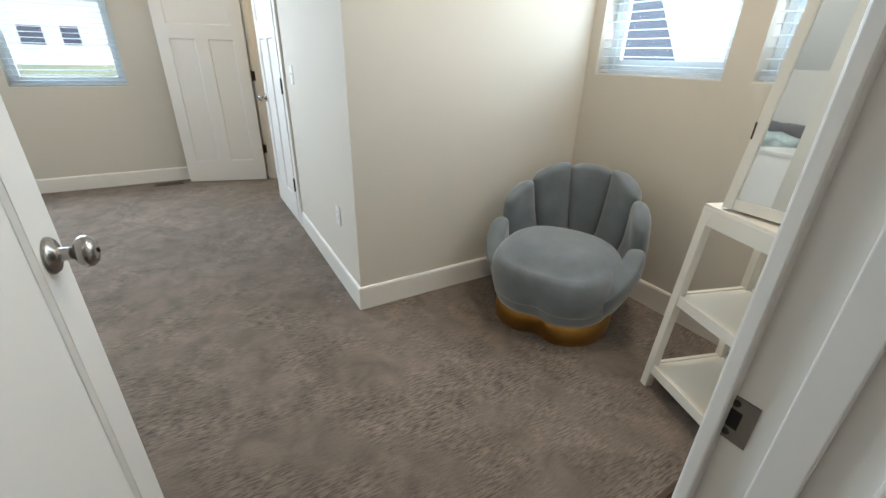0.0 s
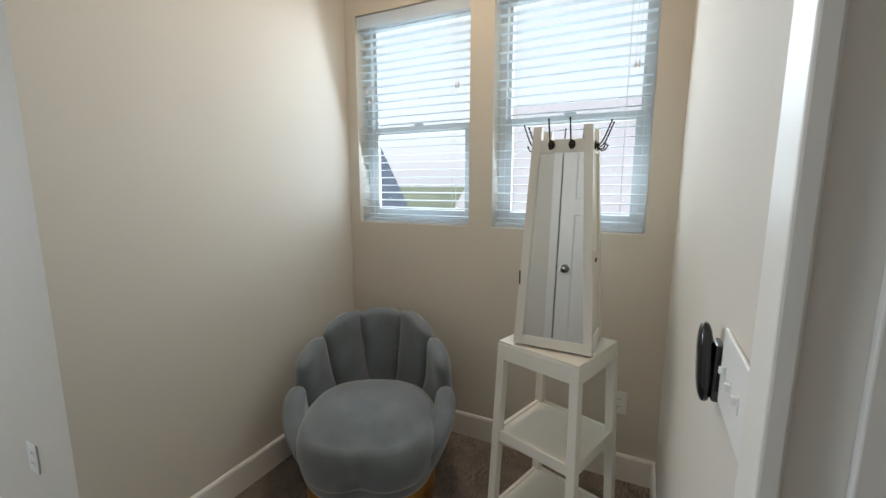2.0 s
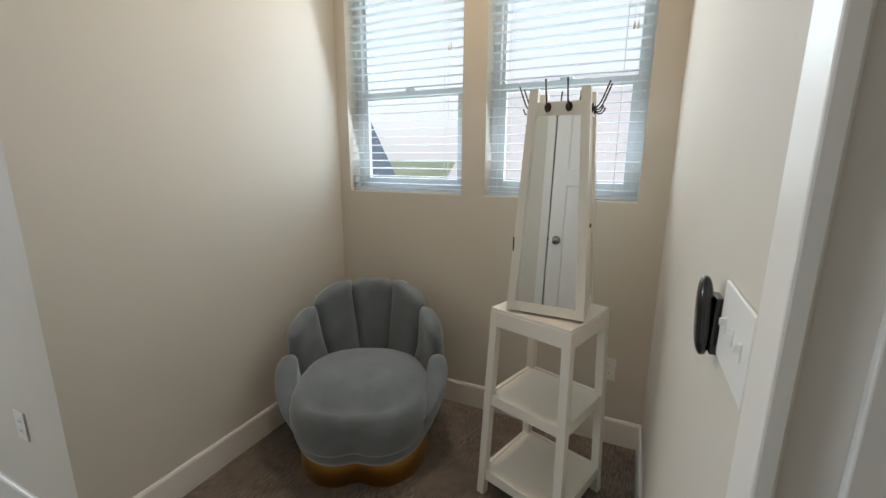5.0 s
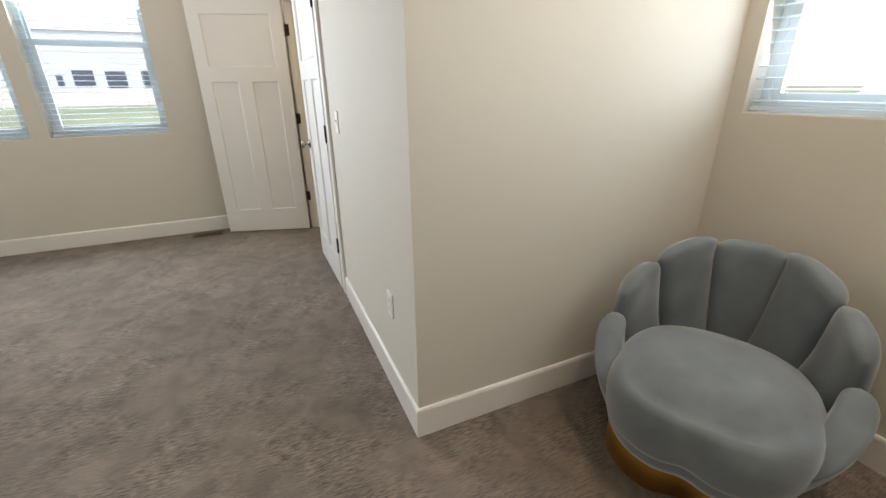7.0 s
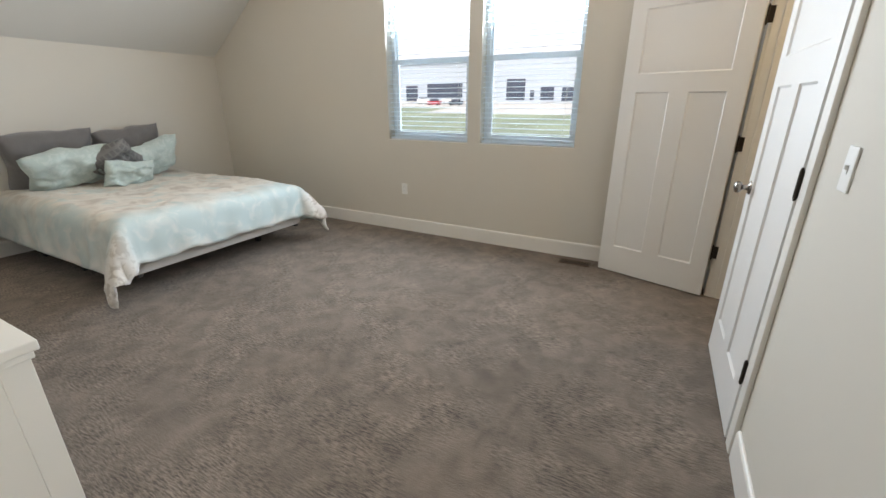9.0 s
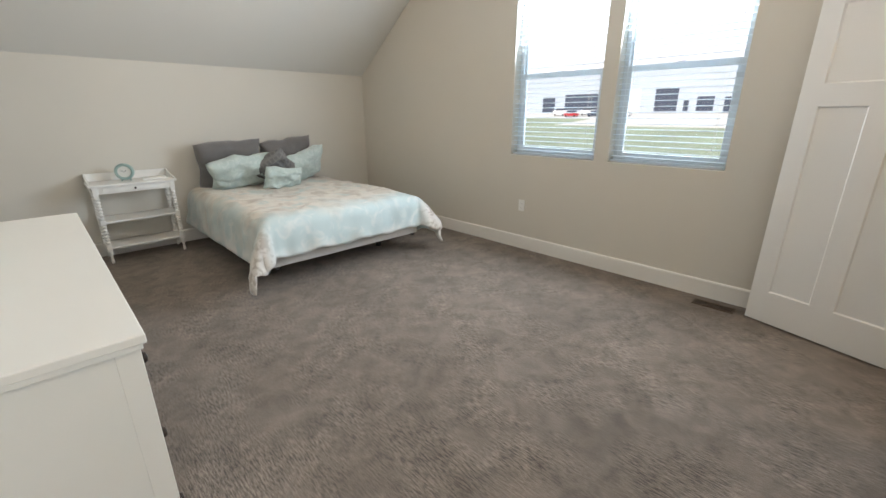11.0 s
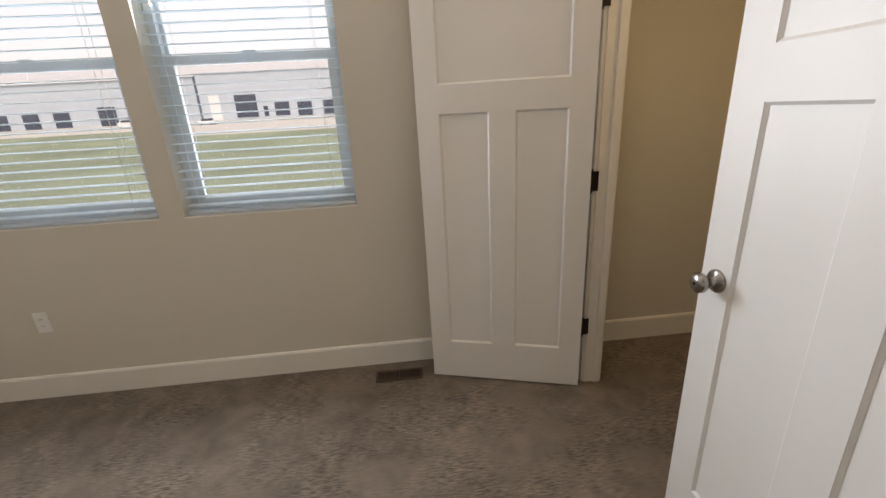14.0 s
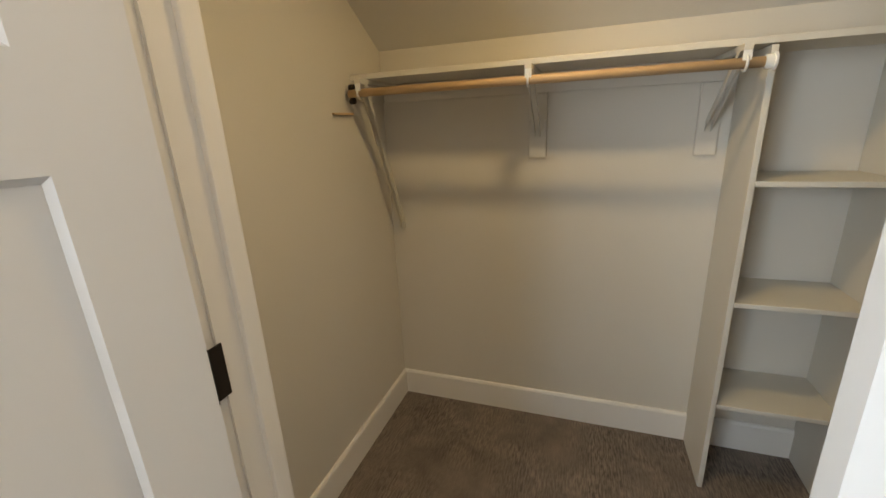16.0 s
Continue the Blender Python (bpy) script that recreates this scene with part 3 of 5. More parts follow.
def ring_mesh(rows):
    """Skins closed rows of points, capped at both ends."""
    bm = bmesh.new()
    vs = [[bm.verts.new(p) for p in r] for r in rows]
    n = len(vs[0])
    for p, q in zip(vs, vs[1:]):
        for k in range(n):
            bm.faces.new((p[k], p[(k + 1) % n], q[(k + 1) % n], q[k]))
    bm.faces.new(vs[0][::-1])
    bm.faces.new(vs[-1])
    return bm


def shell_chair(at):
    """Local x is forward."""
    c = thing("armchair", "blue-grey velvet shell armchair with channelled back on brushed gold base", "chair", at)
    n = 80
    turn = [2 * math.pi * k / n for k in range(n)]

    def outline(a, s, lobe, rx, ry, ox=0.0):
        r = cloud(a, 1.0, lobe) * s
        e = 1.0 + 0.07 * math.sin(2 * a) ** 2
        return (ox + r * e * rx * math.cos(a), r * e * ry * math.sin(a))
    part("base", ring_mesh([[(*outline(a, s, 0.15, 0.298, 0.303, 0.004), z) for a in turn] for z, s in ((0.0, 1.0), (0.119, 1.0), (0.122, 0.99))]), GOLD, c, "brushed gold metal base", True)
    prof = ((0.123, 0.92), (0.125, 1.0), (0.15, 1.035), (0.20, 1.075), (0.235, 1.10), (0.27, 1.08), (0.275, 0.95))
    part("seat_frame", ring_mesh([[(*outline(a, s, 0.10, 0.306, 0.300, 0.015), z) for a in turn] for z, s in prof]), VELVET, c, smooth=True)
    # seat cushion, rolled over the front, with a crease that fades upwards
    rows = []
    for z, s in ((0.180, 0.90), (0.186, 0.965), (0.205, 0.995), (0.25, 1.025), (0.29, 1.04), (0.325, 1.035), (0.36, 1.005), (0.39, 0.955), (0.415, 0.885), (0.434, 0.79), (0.448, 0.67), (0.456, 0.52), (0.460, 0.34), (0.462, 0.18), (0.462, 0.06)):
        row = []
        for a in turn:
            x, y = outline(a, s, 0.115 * max(0.0, min(1.0, (0.41 - z) / 0.16)), 0.300, 0.312, 0.055)
            row.append((x, y, z - (0.045 * (x / 0.3) ** 2 if x > 0 and z > 0.40 else 0)))
        rows.append(row)
    part("seat", ring_mesh(rows), VELVET, c, "plump seat cushion creased in front", True)
    # petals of the shell
    edges = [-131, -92, -56, -19, 19, 56, 92, 131]
    tops = [0.505, 0.648, 0.752, 0.778, 0.752, 0.648, 0.505]
    for i in range(7):
        a0, a1 = edges[i], edges[i + 1]
        top = tops[i]
        side = (i > 3) - (i < 3)
        arm = abs(i - 3) == 3
        nu, nv = 16, 22
        outer, inner = [], []
        bm = bmesh.new()
        for v in range(nv + 1):
            fv = v / nv
            ro, ri = [], []
            for u in range(nu + 1):
                w = math.sin(math.pi / 2 * (2 * u / nu - 1))
                A = (a0 + a1) / 2 + (a1 - a0) / 2 * w
                crown = (1 - min(0.995, abs(w)) ** 3.4) ** 0.5
                back = max(0.0, math.cos(radians(A)))
                f = (w * side + 1) / 2
                zt = top - 0.034 * abs(w) ** 3.2 - (0.23 * f ** 1.7 if arm else 0.045 * w * side)
                z = 0.165 + (zt - 0.165) * (1 - (1 - fv) ** 1.35)
                # the seams draw together towards the seat
                lowness = min(1.0, max(0.0, (0.70 - z) / 0.35))
                a = radians(180 + A * (1 - 0.42 * lowness * (1 - abs(A) / 131)))
                # egg-shaped outside: narrow at the base, widest at arm height
                R = 0.322 + 0.088 * math.sin(math.pi * min(1.0, (z - 0.13) / 0.30) * 0.5) - 0.05 * max(0.0, (z - 0.45) / 0.35) * (1 - 0.6 * back)
                if arm:
                    R += 0.012 * f ** 2
                tip = max(0.0, (fv - 0.80) / 0.20)
                pad = 0.004 + crown * math.sqrt(max(0.0, 1 - tip ** 2.2))
                mid = R - 0.044
                bo = mid + 0.043 * pad
                bi = mid - (0.056 if arm else 0.046) * pad
                ro.append(bm.verts.new((0.97 * bo * math.cos(a), 0.99 * bo * math.sin(a), z)))
                ri.append(bm.verts.new((0.97 * bi * math.cos(a), 0.99 * bi * math.sin(a), z)))
            outer.append(ro)
            inner.append(ri)
        for v in range(nv):
            for u in range(nu):
                bm.faces.new((outer[v][u], outer[v][u + 1], outer[v + 1][u + 1], outer[v + 1][u]))
                bm.faces.new((inner[v][u], inner[v + 1][u], inner[v + 1][u + 1], inner[v][u + 1]))
            for u in (0, nu):
                bm.faces.new((outer[v][u], outer[v + 1][u], inner[v + 1][u], inner[v][u]))
        for u in range(nu):
            bm.faces.new((outer[nv][u], outer[nv][u + 1], inner[nv][u + 1], inner[nv][u]))
            bm.faces.new((outer[0][u], inner[0][u], inner[0][u + 1], outer[0][u + 1]))
        bmesh.ops.recalc_face_normals(bm, faces=bm.faces)
        p = part("backrest_channel", bm, VELVET, c, "padded velvet channel of the shell back", True)
    return c


shell_chair(pose(1.682, 1.632, 0, 0, 0, 206))

# ---------------------------------------------------------------- jewellery stand with mirror


def stand(at):
    """Local x is forward (towards the room), y to its left. Legs splay outwards to the floor."""
    s = thing("mirror_stand", "white wooden shelf stand with mirrored cabinet and coat hooks", "stand", at)
    W, D, H = 0.386, 0.385, 0.83          # at the floor
    w, d = 0.340, 0.325                    # at the top
    lw = 0.034

    def leg(sx, sy):
        bm = bmesh.new()
        vs = []
        for z, ww, dd in ((0, W, D), (H, w, d)):
            cx, cy = sx * (dd / 2 - lw / 2), sy * (ww / 2 - lw / 2)
            vs.append([bm.verts.new((cx + i * lw / 2, cy + j * lw / 2, z)) for i, j in ((-1, -1), (1, -1), (1, 1), (-1, 1))])
        for k in range(4):
            bm.faces.new((vs[0][k], vs[0][(k + 1) % 4], vs[1][(k + 1) % 4], vs[1][k]))
        bm.faces.new(vs[0][::-1])
        bm.faces.new(vs[1])
        bmesh.ops.bevel(bm, geom=bm.edges[:], offset=0.002, segments=1, affect="EDGES")
        part("leg", bm, WHITEF, s)
    for sx in (-1, 1):
        for sy in (-1, 1):
            leg(sx, sy)
    for z, hgt in ((0.075, 0.045), (0.425, 0.045)):
        k = (z + hgt / 2) / H
        dd, ww = D + (d - D) * k - 0.012, W + (w - W) * k - 0.012
        bm = bmesh.new()
        box(bm, -dd / 2 + 0.016, -ww / 2 + 0.016, z + hgt - 0.016, dd / 2 - 0.016, ww / 2 - 0.016, z + hgt - 0.006)
        sh = part("shelf", bm, WHITEF, s, "white tray shelf with a low rim")
        for a in (-1, 1):
            part("rim", boxes((-dd / 2, a * ww / 2 - (0.016 if a > 0 else 0), z, dd / 2, a * ww / 2 + (0.016 if a < 0 else 0), z + hgt), bevel=0.0015), WHITEF, sh)
            part("rim", boxes((a * dd / 2 - (0.016 if a > 0 else 0), -ww / 2 + 0.016, z, a * dd / 2 + (0.016 if a < 0 else 0), ww / 2 - 0.016, z + hgt), bevel=0.0015), WHITEF, sh)
    bm = bmesh.new()
    box(bm, -d / 2 + 0.002, -w / 2 + 0.002, H - 0.004, d / 2 - 0.002, w / 2 - 0.002, H + 0.012, bevel=0.003)
    top = part("top", bm, WHITEF, s, "white square top with an apron")
    for a in (-1, 1):
        part("apron", boxes((-d / 2, a * w / 2 - (0.014 if a > 0 else 0), H - 0.062, d / 2, a * w / 2 + (0.014 if a < 0 else 0), H), bevel=0.0015), WHITEF, top)
        part("apron", boxes((a * d / 2 - (0.014 if a > 0 else 0), -w / 2 + 0.014, H - 0.062, a * d / 2 + (0.014 if a < 0 else 0), w / 2 - 0.014, H), bevel=0.0015), WHITEF, top)

    # the cabinet turns on the top
    cab = part("cabinet", bmesh.new(), WHITEF, s, "white tapering cabinet with a mirror front")
    z0, z1 = H + 0.022, 1.645
    hw0, hw1, hd0, hd1 = 0.142, 0.100, 0.125, 0.088
    ps = 0.030

    def at_z(z):
        k = (z - z0) / (z1 - z0)
        return hd0 + (hd1 - hd0) * k, hw0 + (hw1 - hw0) * k

    def frustum(b, za, zb, fa, fb):
        """fa and fb give the corners (x0, x1, y0, y1) at the two heights."""
        rows = []
        for z, (x0, x1, y0, y1) in ((za, fa), (zb, fb)):
            rows.append([b.verts.new(p) for p in ((x0, y0, z), (x1, y0, z), (x1, y1, z), (x0, y1, z))])
        for k in range(4):
            b.faces.new((rows[0][k], rows[0][(k + 1) % 4], rows[1][(k + 1) % 4], rows[1][k]))
        b.faces.new(rows[0][::-1])
        b.faces.new(rows[1])
    for sx in (-1, 1):
        for sy in (-1, 1):
            c = []
            for z in (z0, z1):
                dd, ww = at_z(z)
                x0, x1 = sorted((sx * dd, sx * (dd - ps)))
                y0, y1 = sorted((sy * ww, sy * (ww - ps)))
                c.append((x0, x1, y0, y1))
            pb = bmesh.new()
            frustum(pb, z0, z1, *c)
            part("post", pb, WHITEF, cab)
    # rails at bottom and top, and the body within
    for za, zb in ((z0, z0 + 0.035), (1.555, 1.60)):
        c = []
        for z in (za, zb):
            dd, ww = at_z(z)
            c.append((-dd + 0.003, dd - 0.003, -ww + 0.003, ww - 0.003))
        pb = bmesh.new()
        frustum(pb, za, zb, *c)
        part("rail", pb, WHITEF, cab)
    c = []
    bm = bmesh.new()
    for z in (z0 + 0.03, 1.56):
        dd, ww = at_z(z)
        c.append((-dd + 0.012, dd - 0.010, -ww + 0.010, ww - 0.010))
    frustum(bm, z0 + 0.03, 1.56, *c)
    bmesh.ops.recalc_face_normals(bm, faces=bm.faces)
    bm.to_mesh(cab.data)
    bm.free()
    cab.matrix_basis = pose(0, 0, 0, 0, 0, 17.0)
    # mirror panes, front and back
    for sg in (1,):
        bm = bmesh.new()
        za, zb = z0 + 0.035, 1.555
        (da, wa), (db, wb) = at_z(za), at_z(zb)
        o = 0.0075
        vs = [bm.verts.new(p) for p in ((da - o, -wa + ps, za), (da - o, wa - ps, za), (db - o, wb - ps, zb), (db - o, -wb + ps, zb))]
        vb = [bm.verts.new(v.co + Vector((-0.002, 0, 0))) for v in vs]
        bm.faces.new(vs)
        bm.faces.new(vb[::-1])
        for k in range(4):
            bm.faces.new((vs[k], vb[k], vb[(k + 1) % 4], vs[(k + 1) % 4]))
        part("mirror_pane", bm, MIRROR, cab, "clear mirror glass")
    # turntable
    bm = bmesh.new()
    lathe(bm, [(0.09, H + 0.0125), (0.09, z0)], 32)
    part("turntable", bm, BLACKM, s, "round dark turntable")
    # latch on the side
    dd, ww = at_z(1.19)
    bm = bmesh.new()
    box(bm, dd - 0.055, ww - 0.01, 1.155, dd - 0.02, ww + 0.005, 1.215, bevel=0.002)
    part("lock_plate", bm, WHITEF, cab, "white raised lock plate")
    bm = bmesh.new()
    lathe(bm, [(0.008, 0), (0.007, 0.004), (0.002, 0.005)], 14, pose(dd - 0.037, ww + 0.005, 1.186) @ Matrix.Rotation(radians(-90), 4, "X"))
    part("lock", bm, BRONZE, cab, "small dark lock")
    dd, ww = at_z(1.10)
    part("side_hinge", boxes((dd - 0.01, -ww - 0.001, 1.07, dd + 0.001, -ww + 0.004, 1.13)), BRONZE, cab, "small dark hinge")

    def hook(m):
        h = bmesh.new()
        lathe(h, [(0.012, 0.0), (0.0115, 0.003), (0.006, 0.005)], 14, Matrix.Rotation(radians(90), 4, "Y") @ Matrix.Diagonal((1.35, 1, 1, 1)))
        tube(h, [(0.004, 0, 0.002), (0.012, 0, -0.002), (0.024, 0, 0.012), (0.034, 0, 0.035), (0.044, 0, 0.062), (0.050, 0, 0.078)], 0.0028, 8)
        tube(h, [(0.004, 0, -0.004), (0.014, 0, -0.016), (0.026, 0, -0.014), (0.034, 0, 0.000)], 0.0028, 8)
        for p in ((0.050, 0, 0.079), (0.034, 0, 0.001)):
            bag(h, 0.004, 0.004, 0.004, 2, 8, 6, Matrix.Translation(p))
        part("hook", h, BRONZE, cab, "dark bronze double coat hook", True, m)
    dd, ww = at_z(1.578)
    for y in (-0.035, 0.035):
        hook(pose(dd - 0.002, y, 1.582))
        hook(pose(-dd + 0.002, y, 1.582, 0, 0, 180))
    for x in (-0.03, 0.03):
        hook(pose(x, ww - 0.002, 1.582, 0, 0, 90))
        hook(pose(x, -ww + 0.002, 1.582, 0, 0, -90))
    return s


stand(pose(1.752, 0.780, 0, 0, 0, 161.5))

# ---------------------------------------------------------------- bed


def bed():
    b = thing("bed", "made-up bed, pale mattress on a low black-legged platform", "bed", pose(-2.80, 3.93, 0, 0, 0, 0))
    # local x towards the head is negative
    L, W = 2.02, 1.52
    part("platform", boxes((-L, -W / 2, 0.185, 0.012, W / 2, 0.275), bevel=0.01), BEIGEF, b, "pale fabric-covered box spring")
    part("mattress", boxes((-L, -W / 2 + 0.005, 0.277, -0.005, W / 2 - 0.005, 0.555), bevel=0.03), BEIGEF, b, "thick pale mattress")
    for x in (-0.38, -L / 2, -L + 0.30):
        for y in (-W / 2 + 0.10, W / 2 - 0.22):
            part("leg", boxes((x - 0.02, y - 0.02, 0, x + 0.02, y + 0.02, 0.19)), BLACKM, b, "black metal leg")
    for y in (-W / 2 + 0.03, W / 2 - 0.06):
        part("rail", boxes((-L, y, 0.163, 0.0, y + 0.03, 0.1845)), BLACKM, b, "black metal side rail")
    return b


bed()


def quilt_material():
    """Cream printed top that turns aqua towards the foot and the hanging sides, with a cream corner print."""
    m = material("quilt_print", (0.6, 0.56, 0.5), 0.85, bump=0.3, bump_scale=200, sheen=0.2)
    nt = m.node_tree
    N, L = nt.nodes.new, nt.links.new
    co = N("ShaderNodeTexCoord")
    sep = N("ShaderNodeSeparateXYZ")
    L(co.outputs["Object"], sep.inputs[0])

    def noise_node(scale, detail, dist):
        n = N("ShaderNodeTexNoise")
        n.inputs["Scale"].default_value, n.inputs["Detail"].default_value, n.inputs["Distortion"].default_value = scale, detail, dist
        L(co.outputs["Object"], n.inputs["Vector"])
        return n.outputs[0]

    def ramp(src, a, b):
        r = N("ShaderNodeMapRange")
        r.inputs[1].default_value, r.inputs[2].default_value = a, b
        L(src, r.inputs[0])
        return r.outputs[0]

    def maths(op, p, q):
        v = N("ShaderNodeMath")
        v.operation = op
        for s, k in ((p, 0), (q, 1)):
            if isinstance(s, float):
                v.inputs[k].default_value = s
            else:
                L(s, v.inputs[k])
        return v.outputs[0]

    def mixc(f, a, b):
        x = N("ShaderNodeMix")
        x.data_type = "RGBA"
        L(f, x.inputs[0])
        for s, k in ((a, 6), (b, 7)):
            if isinstance(s, tuple):
                x.inputs[k].default_value = (*s, 1)
            else:
                L(s, x.inputs[k])
        return x.outputs[2]
    big = noise_node(2.2, 3, 0.4)
    wob = maths("MULTIPLY", maths("SUBTRACT", big, 0.5), 0.7)
    foot = ramp(maths("ADD", sep.outputs[0], wob), -0.30, 0.0)
    side = ramp(maths("ADD", maths("ABSOLUTE", sep.outputs[1], 0.0), maths("MULTIPLY", wob, 0.4)), 0.72, 0.84)
    aqua = maths("MAXIMUM", foot, side)
    low = maths("SUBTRACT", 1.0, ramp(sep.outputs[2], 0.22, 0.36))
    cream = mixc(ramp(noise_node(5.5, 5, 1.2), 0.48, 0.66), (0.68, 0.625, 0.54), (0.50, 0.43, 0.355))
    cream = mixc(ramp(noise_node(4, 4, 1.4), 0.54, 0.68), cream, (0.50, 0.545, 0.50))
    blue = mixc(ramp(noise_node(6, 5, 1.4), 0.50, 0.66), (0.475, 0.56, 0.55), (0.60, 0.63, 0.60))
    low = maths("MULTIPLY", low, ramp(noise_node(3.5, 2, 0.3), 0.42, 0.55))
    col = mixc(low, mixc(aqua, cream, blue), (0.72, 0.69, 0.65))
    ends = maths("MULTIPLY", ramp(sep.outputs[0], 0.0, 0.09), ramp(maths("ABSOLUTE", sep.outputs[1], 0.0), 0.72, 0.84))
    col = mixc(ends, col, mixc(ramp(noise_node(16, 4, 1.0), 0.50, 0.62), (0.68, 0.64, 0.59), (0.48, 0.43, 0.37)))
    L(col, nt.nodes["Principled BSDF"].inputs["Base Color"])
    return m


def quilt():
    """One cloth laid over the mattress: a grid whose margins fall down the sides, with flared corners."""
    x0, x1, y0, y1, top = -2.02, 0.0, -0.765, 0.765, 0.575
    hang, hx, hy = 0.34, 0.285, 0.36
    nx, ny = 84, 90
    bm = bmesh.new()
    X0, X1, Y0, Y1 = x0 + 0.02, x1 + hx, y0 - hy, y1 + hy
    grid = []
    for i in range(nx + 1):
        row = []
        for j in range(ny + 1):
            gx = X0 + (X1 - X0) * i / nx
            gy = Y0 + (Y1 - Y0) * j / ny
            dx, dy = max(0.0, gx - x1), max(0.0, abs(gy) - y1)
            s = math.copysign(1, gy)
            n1 = noise.noise(Vector((gx * 2.2, gy * 2.2, 1.3)))
            n2 = noise.noise(Vector((gx * 7, gy * 7, 4.1)))
            along = gy if dx > dy else gx
            fold = math.sin(along * 15 + 3 * n1) * 0.5 + math.sin(along * 33 + 5 * n1) * 0.25
            d = math.hypot(dx, dy)
            if d == 0:
                e = min(x1 - gx, y1 - abs(gy))
                z = top + 0.016 * n1 + 0.013 * n2 + 0.010 * abs(noise.noise(Vector((gx * 3.1 + gy * 1.3, gy * 4.6, 8.2)))) + 0.003 * noise.noise(Vector((gx * 19, gy * 19, 2.2))) - 0.028 * math.exp(-e / 0.035)
                x, y = gx, gy
            else:
                corner = min(dx / hx, dy / hy) ** 0.7
                dn = max(dx, dy) * (1.0 + 0.31 * corner) + 0.02 * corner * math.sin(14 * math.atan2(dy, dx))
                rnd = 0.03
                out = rnd * (1 - math.exp(-d / rnd)) + 0.045 * (max(dx, dy) / hang) + (0.026 * fold + 0.020 * n2) * (d / hang)
                reach = out * (1 + 2.3 * corner) + 0.05 * corner
                x = min(gx, x1) + reach * dx / d
                y = s * (min(abs(gy), y1) + reach * dy / d)
                z = top - 0.028 - dn + 0.012 * (1 - math.exp(-d / rnd)) + 0.008 * n1
                z += (0.024 * fold + 0.016 * n2) * (d / hang)
            row.append(bm.verts.new((x, y, max(z, 0.055))))
        grid.append(row)
    for i in range(nx):
        for j in range(ny):
            bm.faces.new((grid[i][j], grid[i + 1][j], grid[i + 1][j + 1], grid[i][j + 1]))
    ob = single("quilt", bm, quilt_material(), "cream and pale aqua printed quilt draped over the bed", "quilt", pose(-2.80, 3.93, 0), smooth=True)
    md = ob.modifiers.new("thick", "SOLIDIFY")
    md.thickness, md.offset = 0.014, 1
    return ob


quilt()


def pillow(name, label, w, h, t, mat, at, pinch=0.10, group="pillows on the bed"):
    """Local x across, z up, y through it."""
    bm = bmesh.new()
    n, k = 26, 20
    front, back = [], []
    for i in range(n + 1):
        f, b2 = [], []
        for j in range(k + 1):
            u, v = 2 * i / n - 1, 2 * j / k - 1
            fat = (max(0.0, 1 - u ** 4) * max(0.0, 1 - v ** 4)) ** 0.5
            ins = 1 - pinch * (1 - abs(u * v)) * (max(abs(u), abs(v)) ** 3)
            sag = noise.noise(Vector((u * 1.7, v * 1.7, at.translation.y * 4 + w))) * 0.03
            x, z = u * w / 2 * ins + sag * 0.6, v * h / 2 * ins + sag
            wr = 1.0 * (noise.noise(Vector((u * 2.2 + w * 9 + at.translation.y * 5, v * 2.2, h * 7))) * 0.045 + noise.noise(Vector((u * 5 + w * 9, v * 5, at.translation.y * 3))) * 0.022) * fat
            f.append(bm.verts.new((x, t / 2 * fat + wr, z)))
            b2.append(bm.verts.new((x, -t / 2 * fat + wr, z)) if 0 < i < n and 0 < j < k else f[-1])
        front.append(f)
        back.append(b2)
    for i in range(n):
        for j in range(k):
            bm.faces.new((front[i][j], front[i + 1][j], front[i + 1][j + 1], front[i][j + 1]))
            q = (back[i][j], back[i][j + 1], back[i + 1][j + 1], back[i + 1][j])
            try:
                bm.faces.new(q)
            except ValueError:
                pass
    return single(name, bm, mat, label, "pillow", at, group, True)


def lattice_cloth():
    m = material("lattice_cloth", (0.2, 0.19, 0.185), 0.9, bump=0.3, bump_scale=250)
    nt = m.node_tree
    co = nt.nodes.new("ShaderNodeTexCoord")
    mp = nt.nodes.new("ShaderNodeMapping")
    mp.inputs["Rotation"].default_value = (radians(90), 0, 0)
    mp.inputs["Scale"].default_value = (17, 17, 17)
    br = nt.nodes.new("ShaderNodeTexBrick")
    br.offset = 0.0
    br.inputs["Scale"].default_value = 1
    br.inputs["Brick Width"].default_value, br.inputs["Row Height"].default_value, br.inputs["Mortar Size"].default_value = 0.8, 0.8, 0.13
    br.inputs["Color1"].default_value = br.inputs["Color2"].default_value = (0.15, 0.145, 0.14, 1)
    br.inputs["Mortar"].default_value = (0.205, 0.197, 0.19, 1)
    nt.links.new(co.outputs["Object"], mp.inputs[0])
    nt.links.new(mp.outputs[0], br.inputs["Vector"])
    nt.links.new(br.outputs[0], nt.nodes["Principled BSDF"].inputs["Base Color"])
    return m


TZ = 0.585
pillow("pillow", "large square dark grey linen pillow leaning on the wall", 0.66, 0.55, 0.28, PILLOWG, pose(-4.64, 3.55, TZ + 0.235, 26, -4, 84), 0.075)
pillow("pillow", "large square dark grey linen pillow leaning on the wall", 0.64, 0.55, 0.28, PILLOWG, pose(-4.66, 4.20, TZ + 0.240, 22, -6, 93), 0.075)
pillow("pillow", "pale aqua printed pillow leaning on a grey one", 0.64, 0.43, 0.20, TEAL, pose(-4.40, 3.58, TZ + 0.170, 42, -8, 78), 0.12)
pillow("pillow", "pale aqua printed pillow leaning on a grey one", 0.60, 0.42, 0.20, TEAL, pose(-4.44, 4.29, TZ + 0.180, 34, -14, 98), 0.12)
